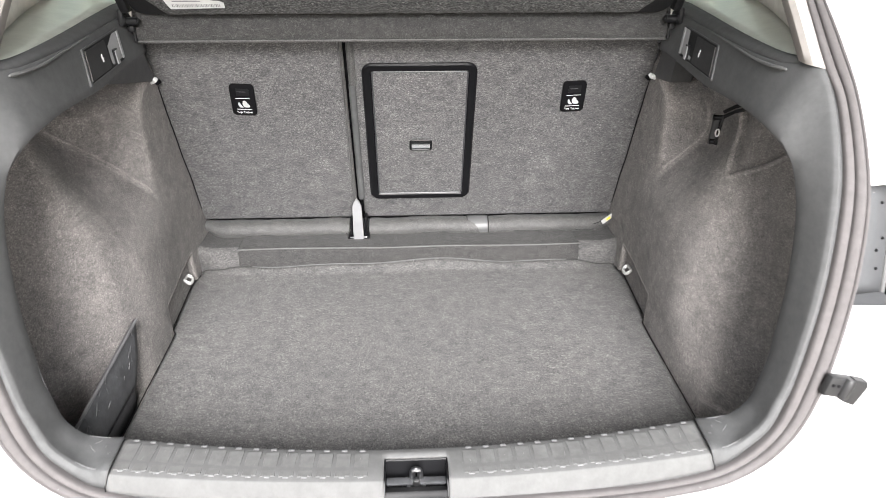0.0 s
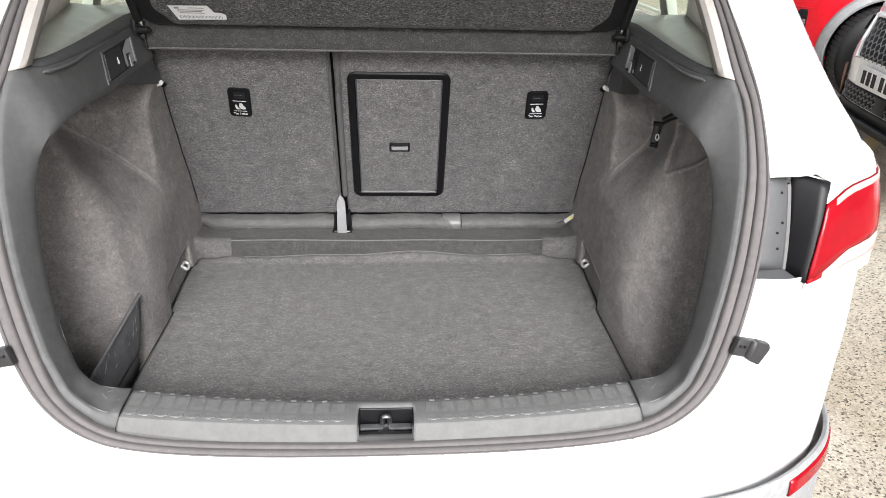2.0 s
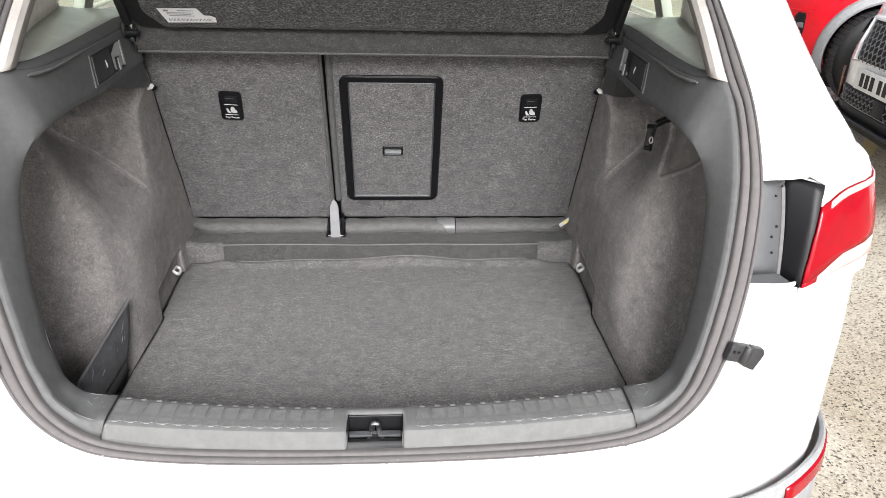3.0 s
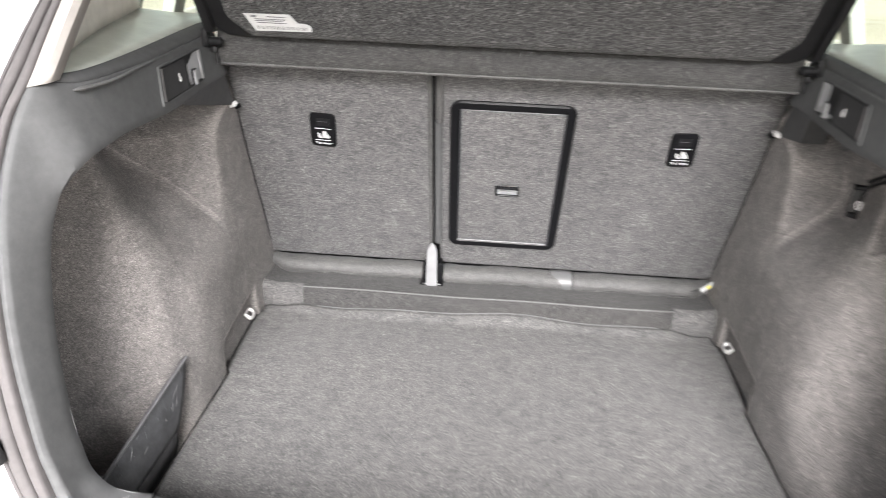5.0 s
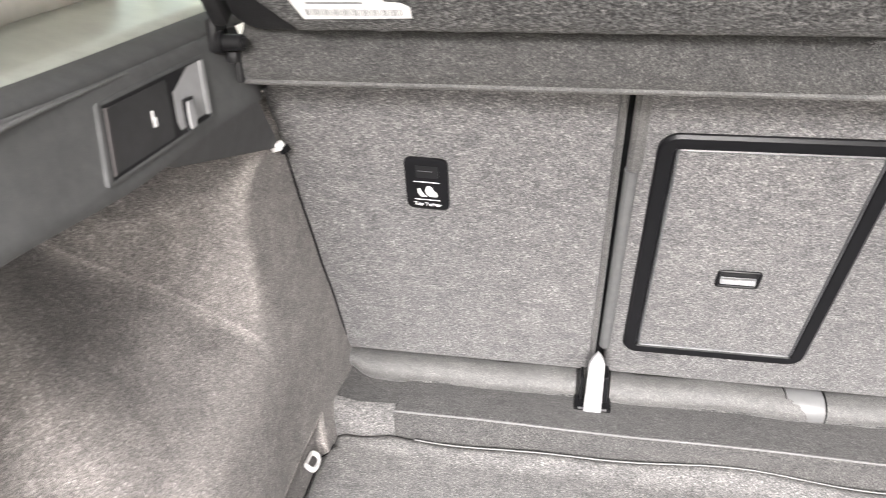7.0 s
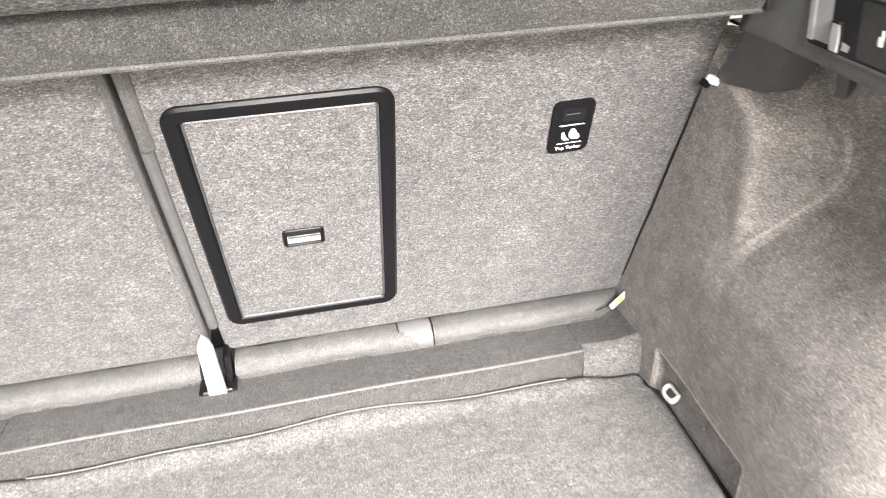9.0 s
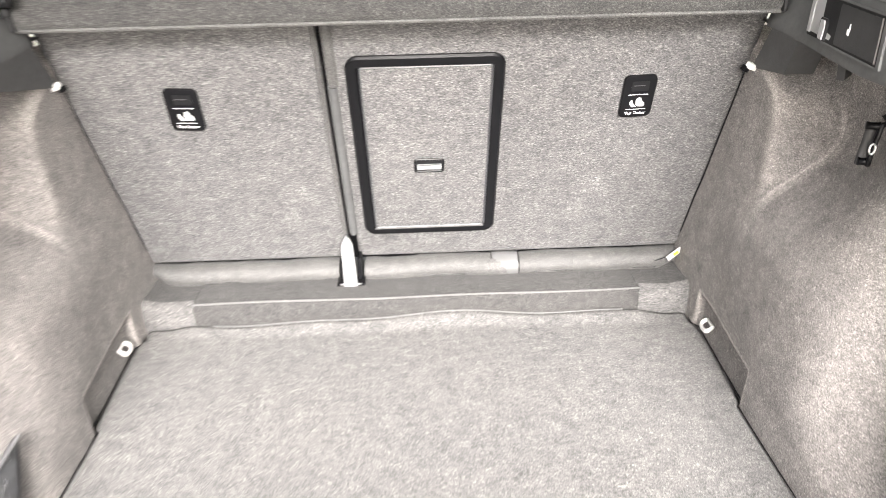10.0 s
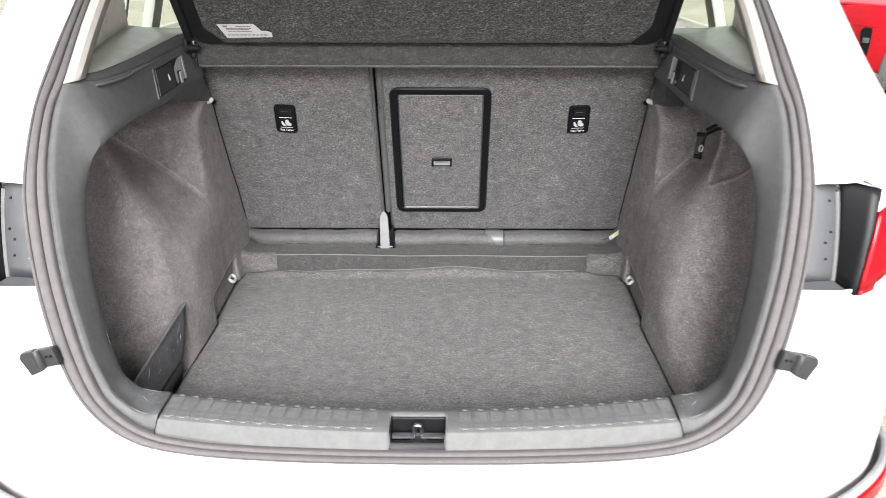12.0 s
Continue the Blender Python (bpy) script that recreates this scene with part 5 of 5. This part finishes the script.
# dark strip added below the plate in place of the pocket's shade
part("under_plate_shade", grid([[r[-1] + Vector((0, -0.004, 0)), r[-1].lerp(Vector((-0.4805, r[-1].y - 0.012, 0.650)), 0.5), Vector((-0.4800, r[-1].y - 0.020, 0.648))] for r in rows]), STOP_RUBBER, divider, "dark strip put in for the shaded pocket under the plate", thick=0.003)
part("top_edge", tube([r[0] + Vector((0.001, 0, 0)) for r in rows], 0.0026, 6), SCUFFED, divider, "worn upper edge")
rng = random.Random(9)
for k in range(30):
    i0, w0 = rng.randrange(4, 23), rng.choice((1, 2, 3, 3, 4))
    a = Vector(rows[i0][w0]) + Vector((0.0022, 0, 0))
    b = a + Vector((0.0005, rng.uniform(-0.006, 0.012), rng.uniform(0.004, 0.018)))
    part("scuff", tube([a, a.lerp(b, 0.5) + Vector((0, 0.001, 0)), b], [0.0002, rng.uniform(0.0003, 0.0008), 0.0002], 5, 0.5), SCUFFED, divider)

buckle = thing("strap_buckle", (0.531, 0.444, 1.08), "dark plastic strap buckle hanging at the lining", "buckle")
across = Vector((0.94, -0.34, 0.0))
def at_buckle(u, z, out=0.0):
    return Vector((0.531, 0.443, 1.0)) + across * u + Vector((-0.34, -0.94, 0.0)) * out + Vector((0, 0, z))
def buckle_bar(z, half, r):
    return tube([at_buckle(u, z, 0.002) for u in (-half, -half * 0.9, -half * 0.5, half * 0.5, half * 0.9, half)], [r * 0.7, r, r * 0.85, r * 0.85, r, r * 0.7], 12)
for z, half in ((0.105, 0.0080), (0.062, 0.0076)):
    part("crossbar", buckle_bar(z, half, 0.0052), GLOSS_BLACK, buckle, "round black crossbar")
part("buckle_body", grid([[at_buckle(sd * 0.0076 + 0.0035 * (k / 12 - 0.5), lerp(0.058, 0.106, k / 12), -0.001 + 0.003 * math.cos(sd * 1.2)) for sd in (-1, -0.5, 0, 0.5, 1)] for k in range(13)]), LID_GREY, buckle, "slanting dark grey buckle plate", thick=0.004)
part("buckle_tongue", tube(spline([at_buckle(0.0085, 0.108, 0.004), at_buckle(0.007, 0.098, 0.006), at_buckle(0.0055, 0.084, 0.006), at_buckle(0.0045, 0.070, 0.006), at_buckle(0.004, 0.058, 0.004)], 16), 0.0030, 8), GLOSS_BLACK, buckle, "upright glossy tongue")
loop = [at_buckle(0.0035 + 0.0030 * math.cos(a), 0.080 + 0.0062 * math.sin(a), 0.0095) for a in (math.pi * k / 9 for k in range(19))]
part("buckle_ring", tube(loop, 0.0013, 8, caps=False), STEEL, buckle, "small metal ring on the tongue")
for lift_ in (0.0, 0.009):
    part("strap", grid([[at_buckle(0.006, 0.108 + lift_, 0.003), at_buckle(0.010, 0.103 + lift_, 0.003)], [(0.550, 0.425, 1.122 + lift_), (0.552, 0.425, 1.116 + lift_)], [(0.572, 0.392, 1.140 + lift_), (0.574, 0.392, 1.133 + lift_)], [(0.586, 0.360, 1.165 + lift_), (0.588, 0.360, 1.158 + lift_)]]), BLACK, buckle, thick=0.0015)

tag = thing("pull_tag", (0.49, 0.836, 0.74), "small white and yellow tag on a thin black cord", "tag")
part("tag_leaf", box((0.034, 0.003, 0.011), (0.4845, 0.838, 0.737), 0.001, m=pose(0, 0, 0, 0, -33, 12)), LABEL_PAPER, tag)
part("tag_stripe", box((0.011, 0.0036, 0.0060), (0.4860, 0.8372, 0.7380), 0.001, m=pose(0, 0, 0, 0, -33, 12)), YELLOW, tag)
part("cord", tube([(0.4745, 0.840, 0.732), (0.465, 0.842, 0.726), (0.452, 0.846, 0.719)], 0.0009, 6), GLOSS_BLACK, tag)


# ---- parked cars beside the forecourt ----
def wheel(parent_car, c, axis, radius, width, tilt=0.0):
    """A wheel whose face looks along axis."""
    axis = Vector(axis).normalized()
    m = Matrix.Translation(c) @ axis.to_track_quat("Z", "Y").to_matrix().to_4x4()
    prof = [(0.60, -0.5), (0.66, -0.5), (0.88, -0.46), (0.96, -0.38), (0.995, -0.26), (1.0, 0), (0.995, 0.26), (0.96, 0.38), (0.88, 0.46), (0.70, 0.5), (0.62, 0.47), (0.60, 0.40)]
    rows = [[m @ Vector((r * radius * math.cos(a), r * radius * math.sin(a), w * width)) for a in (2 * math.pi * k / 64 for k in range(64))] for r, w in prof]
    tyre = part("tyre", grid(rows, closed=True), TYRE, parent_car, "black tyre with fine sidewall ribs", smooth=50)
    rows = [[m @ Vector((r * radius * math.cos(a), r * radius * math.sin(a), w * width)) for a in (2 * math.pi * k / 48 for k in range(48))] for r, w in ((0.62, 0.44), (0.60, 0.46), (0.57, 0.40), (0.56, 0.0), (0.0, 0.0))]
    rim = part("rim", grid(rows, closed=True), ALLOY, tyre, "grey alloy rim", smooth=40)
    for k in range(5):
        part("spoke", box((0.085 * radius * 2, radius * 0.50, 0.03), (0, 0, 0), 0.008, m=m @ pose(0, 0, 0, 0, 0, 72 * k) @ pose(0, radius * 0.30, width * 0.34)), ALLOY, rim)
    for k in range(60):
        a = 2 * math.pi * k / 60
        part("tread_block", box((radius * 0.085, 0.004, width * 0.86), (0, 0, 0), 0.002, 1, m=m @ pose(0, 0, 0, 0, 0, math.degrees(a)) @ pose(0, radius * 0.997, 0)), TYRE, tyre)
    return tyre


def car_frame(at, heading):
    """x along the nose, y to the car's left, z up."""
    h = Vector((heading[0], heading[1], 0)).normalized()
    l = Vector((-h.y, h.x, 0))
    return Matrix(((h.x, l.x, 0, at[0]), (h.y, l.y, 0, at[1]), (0, 0, 1, at[2]), (0, 0, 0, 1)))


def hull(m, half, length, sections):
    """A body lofted from nose to tail; sections: x, half-width factor, sill, shoulder and top heights."""
    rows = []
    for x, k, zs, zh, zt in sections:
        w = half * k
        ring_ = [(-w * 0.92, zs), (-w, zs + 0.12), (-w, zh - 0.10), (-w * 0.95, zh), (-w * 0.78, lerp(zh, zt, 0.75)), (-w * 0.5, zt), (0, zt + 0.015), (w * 0.5, zt), (w * 0.78, lerp(zh, zt, 0.75)), (w * 0.95, zh), (w, zh - 0.10), (w, zs + 0.12), (w * 0.92, zs)]
        rows.append([m @ Vector((x, y, z)) for y, z in ring_])
    bm = grid(rows)
    bm.verts.ensure_lookup_table()
    n = len(rows[0])
    bm.faces.new(bm.verts[:n])
    bmesh.ops.recalc_face_normals(bm, faces=bm.faces)
    return bm


def build_white_car():
    at = (2.545, 2.62, 0.24)
    m = car_frame(at, (-0.985, 0.17))
    c = thing("parked_car", at, "white parked car with a honeycomb grille, nose towards the boot", "car", "parked cars")
    def pt(x, y, z):
        return m @ Vector((x, y, z))
    # nose skin: bulging across the width, raked in profile
    def nose(y, z):
        x = 0.0 - 0.45 * (abs(y) / 0.92) ** 4.2 - 0.10 * smooth_step((z - 0.55) / 0.35) - 0.04 * smooth_step((0.36 - z) / 0.2)
        return x
    rows = []
    for j in range(26):
        z = lerp(0.22, 0.86, j / 25)
        rows.append([pt(nose(y, z), y, z) for y in (lerp(-0.91, 0.91, i / 60) for i in range(61))])
    part("front_skin", grid(rows), WHITE_PAINT, c, "white front bumper skin", thick=0.006)
    rows = []
    for j in range(12):
        t = j / 11
        rows.append([pt(nose(y, 0.86) - t * (1.0 - 0.25 * (abs(y) / .9) ** 2), y * (1 - 0.06 * t), 0.86 + 0.16 * math.sin(t * 1.4) - 0.03 * (abs(y) / 0.9) ** 4) for y in (lerp(-0.91, 0.91, i / 40) for i in range(41))])
    part("bonnet", grid(rows, flip=True), WHITE_PAINT, c, "white bonnet", thick=0.006)
    part("body", hull(m, 0.90, 4.3, [(-0.55, 0.99, 0.30, 0.86, 0.93), (-1.2, 1.0, 0.25, 0.95, 1.0), (-1.7, 1.0, 0.22, 0.98, 1.40), (-2.6, 1.0, 0.22, 1.0, 1.55), (-3.6, 1.0, 0.22, 1.0, 1.50), (-4.3, 0.92, 0.3, 0.95, 1.05)]), WHITE_PAINT, c)
    # grille opening: dark panel with a raised honeycomb of bright links
    def on_nose(y, z, out):
        p = pt(nose(y, z) + out, y, z)
        return p
    def patch(y0, y1, z0, z1, out, n=16, skew=0.0):
        rows = []
        for j in range(7):
            v = j / 6
            a, b = lerp(y0, y0 + skew, 1 - v), lerp(y1, y1 - skew, 1 - v)
            rows.append([on_nose(lerp(a, b, i / n), lerp(z0, z1, v), out) for i in range(n + 1)])
        return grid(rows)
    grille = part("grille", patch(-0.43, 0.43, 0.585, 0.79, 0.006, skew=0.06), DARK_GRILLE, c, "black grille with bright honeycomb links", thick=0.01)
    part("grille_rim", merge(tube([on_nose(y, 0.80, 0.010) for y in (-0.445, -0.25, 0, 0.25, 0.445)], 0.014, 8), tube([on_nose(y, z, 0.010) for y, z in ((0.445, 0.80), (0.42, 0.68), (0.375, 0.575))], 0.014, 8), tube([on_nose(y, z, 0.010) for y, z in ((-0.445, 0.80), (-0.42, 0.68), (-0.375, 0.575))], 0.014, 8)), WHITE_PAINT, grille)
    for r in range(6):
        for k in range(-9, 10):
            y, z = k * 0.052 + (0.026 if r % 2 else 0), 0.605 + 0.033 * r
            if abs(y) > 0.34 + 0.06 * (z - 0.585) / 0.2:
                continue
            a, b, d = on_nose(y - 0.026, z + 0.008, 0.014), on_nose(y, z - 0.008, 0.017), on_nose(y + 0.026, z + 0.008, 0.014)
            part("grille_link", merge(tube([a, b, d], 0.0030, 5), tube([b, on_nose(y, z - 0.026, 0.014)], 0.0028, 5)), BRIGHT_LINK, grille)
    lower = part("lower_grille", patch(-0.46, 0.46, 0.345, 0.435, 0.008, skew=0.03), DARK_GRILLE, c, "lower black mesh intake", thick=0.01)
    for r in range(3):
        for k in range(-9, 10):
            y, z = k * 0.048 + (0.024 if r % 2 else 0), 0.360 + 0.028 * r
            part("mesh_link", tube([on_nose(y - 0.024, z + 0.010, 0.014), on_nose(y, z - 0.008, 0.016), on_nose(y + 0.024, z + 0.010, 0.014)], 0.0036, 5), BRIGHT_LINK, lower)
    part("sensor_panel", box((0.012, 0.12, 0.085), (0, 0, 0), 0.006, m=m @ pose(nose(0.06, 0.39) + 0.014, 0.06, 0.390)), DARK_GRILLE, lower)
    part("lower_skirt", patch(-0.84, 0.84, 0.215, 0.335, 0.010, 30), DARK_GRILLE, c, "black skirt under the intake", thick=0.01)
    part("splitter", tube([on_nose(y, 0.275, 0.03) for y in [lerp(-0.86, 0.86, i / 30) for i in range(31)]], 0.022, 8, 0.55), GLOSS_BLACK, c, "glossy dark front splitter")
    for s in (1, -1):
        bm = grid([[on_nose(s * 0.55, 0.33, 0.012), on_nose(s * 0.86, 0.33, 0.012)], [on_nose(s * 0.52, 0.46, 0.016), on_nose(s * 0.62, 0.44, 0.016)], [on_nose(s * 0.53, 0.52, 0.012), on_nose(s * 0.58, 0.50, 0.014)]])
        part("corner_vane", bm, plain("copper_vane", (0.30, 0.17, 0.14), 0.3, 0.8), c, "coppery corner vane", thick=0.012)
        part("headlamp", patch(s * 0.58, s * 0.80, 0.70, 0.78, 0.006), GLOSS_BLACK, c, "dark headlamp glass", thick=0.01)
        wheel(c, pt(-0.92, s * 0.80, 0.33), m.to_3x3() @ Vector((0, s, 0)), 0.34, 0.22)
    # number plate: blank bars in place of its characters
    plate = part("number_plate", box((0.008, 0.52, 0.111), (0, 0, 0), 0.003, m=m @ pose(0.022, 0, 0.500)), PLATE_WHITE, c, "white number plate with dark bars")
    for k in range(7):
        y = 0.212 - 0.060 * k - (0.030 if k > 3 else 0)
        part("plate_bar", box((0.002, 0.040, 0.070), (0, 0, 0), 0.0006, 1, m=m @ pose(0.0268, y, 0.500)), DARK_GRILLE, plate)


def build_red_car():
    c0 = Vector((3.29, 3.70, 0.33))
    heading = Vector((-0.80, 0.60, 0)).normalized()
    m = car_frame(c0, heading)
    c = thing("parked_car", c0, "bright red parked car with grey wheel-arch cladding", "car", "parked cars")
    arch, r0 = Vector((0, 0.36)), 0.395
    # left wing skin round the wheel arch, curving in towards the nose; y = 0 is the flank
    def flank_y(x, z):
        return 0.06 - 0.42 * smooth_step((x - 0.15) / 0.85) ** 1.6 - 0.10 * smooth_step((z - 0.62) / 0.4)
    def top_z(x):
        return 1.02 - 0.27 * smooth_step((x + 0.25) / 0.62)
    bm = bmesh.new()
    cols = []
    for i in range(73):
        a = radians(-25 + 230 * i / 72)
        d = Vector((math.cos(a), math.sin(a)))
        ray = []
        for k in range(9):
            r = r0
            far = 1.35
            if d.y > 0.02:
                far = min(far, (0.74) / d.y)
            if d.x > 0.02:
                far = min(far, 0.86 / d.x)
            if d.y < -0.02:
                far = min(far, (arch.y - 0.28) / -d.y + 0.25)
            q = arch + d * lerp(r, max(far, r + 0.02), k / 8)
            q.y = min(q.y, top_z(q.x))
            if q.x > 0.36:
                q.y = max(q.y, 0.335)
            ray.append(bm.verts.new(m @ Vector((q.x, flank_y(q.x, q.y), q.y))))
        cols.append(ray)
    for a, b in zip(cols, cols[1:]):
        for k in range(8):
            bm.faces.new((a[k], a[k + 1], b[k + 1], b[k]))
    bmesh.ops.recalc_face_normals(bm, faces=bm.faces)
    part("front_wing", bm, RED_PAINT, c, "glossy red front wing", thick=0.006)
    bonnet = []
    for j in range(9):
        t = j / 8
        bonnet.append([m @ Vector((x, flank_y(x, top_z(x)) - 1.55 * t * 0.5 - 0.1 * t, top_z(x) + 0.05 * math.sin(math.pi * t * 0.5))) for x in (lerp(-1.3, 0.86, i / 20) for i in range(21))])
    part("bonnet", grid(bonnet), RED_PAINT, c, "glossy red bonnet", thick=0.006)
    front = []
    for j in range(9):
        z = lerp(0.335, 0.745, j / 8)
        front.append([m @ Vector((0.86 + 0.16 * math.sin(math.pi * t) - 0.04 * abs(z - 0.6), lerp(flank_y(0.86, z), -1.45, t), z)) for t in (k / 16 for k in range(17))])
    nose = part("front_bumper", grid(front, flip=True), RED_PAINT, c, "red front bumper", thick=0.006)
    slot_at = m @ pose(0.566, flank_y(0.566, 0.52) + 0.004, 0.522) @ pose(0, 0, 0, 90, 0, -24) @ Matrix.Diagonal((1, 1, -1, 1))
    slot = part("air_slot", prism([(-0.012, -0.105), (-0.034, -0.085), (-0.046, 0.06), (-0.030, 0.098), (0.030, 0.098), (0.050, 0.075), (0.036, -0.02), (0.010, -0.095)], 0.010, 0.004, slot_at), GLOSS_BLACK, nose, "dark corner air slot with a lamp")
    part("fog_lamp", box((0.050, 0.036, 0.010), (0, 0, 0), 0.005, m=slot_at @ pose(-0.002, 0.016, 0.008)), GREY_METAL, slot, "small grey lamp")
    part("slot_fold", tube([m @ Vector((x, flank_y(x, 0.63) + 0.004, 0.632)) for x in (0.50, 0.60, 0.72, 0.82)], 0.006, 8), RED_PAINT, nose)
    part("lower_lip", tube([m @ Vector((x, flank_y(x, 0.3) + 0.004, 0.318)) for x in (0.40, 0.5, 0.65, 0.80, 0.88)], 0.018, 8, 1.0), CLAD, nose, "grey lower lip")
    bm = grid([[m @ Vector((arch.x + r * math.cos(a), flank_y(arch.x + r * math.cos(a), arch.y + r * math.sin(a)) + o, arch.y + r * math.sin(a))) for r, o in ((0.375, -0.03), (0.375, 0.010), (0.385, 0.018), (0.425, 0.018), (0.438, 0.006), (0.44, -0.004))] for a in (radians(-18 + 216 * k / 48) for k in range(49))])
    part("arch_cladding", bm, CLAD, c, "grey plastic wheel-arch cladding", thick=0.004)
    part("arch_liner", tube([m @ Vector((arch.x + 0.40 * math.cos(a), -0.16, arch.y + 0.40 * math.sin(a))) for a in (radians(-10 + 200 * k / 24) for k in range(25))], 0.06, 8), BLACK, c)
    part("inner_arch", box((0.95, 0.02, 0.8), (0, 0, 0), 0.004, m=m @ pose(0, -0.30, 0.50)), BLACK, c)
    part("cabin", hull(m @ pose(0, -0.80, 0), 0.80, 3.0, [(-0.6, 1.0, 0.25, 0.94, 1.02), (-1.2, 1.0, 0.25, 1.0, 1.5), (-2.2, 1.0, 0.25, 1.0, 1.58), (-3.2, 0.95, 0.3, 0.95, 1.2)]), RED_PAINT, c)
    wheel(c, m @ Vector((0, -0.06, 0.36)), m.to_3x3() @ Vector((-0.35, 0.93, 0)), 0.345, 0.23)


build_white_car()
build_red_car()
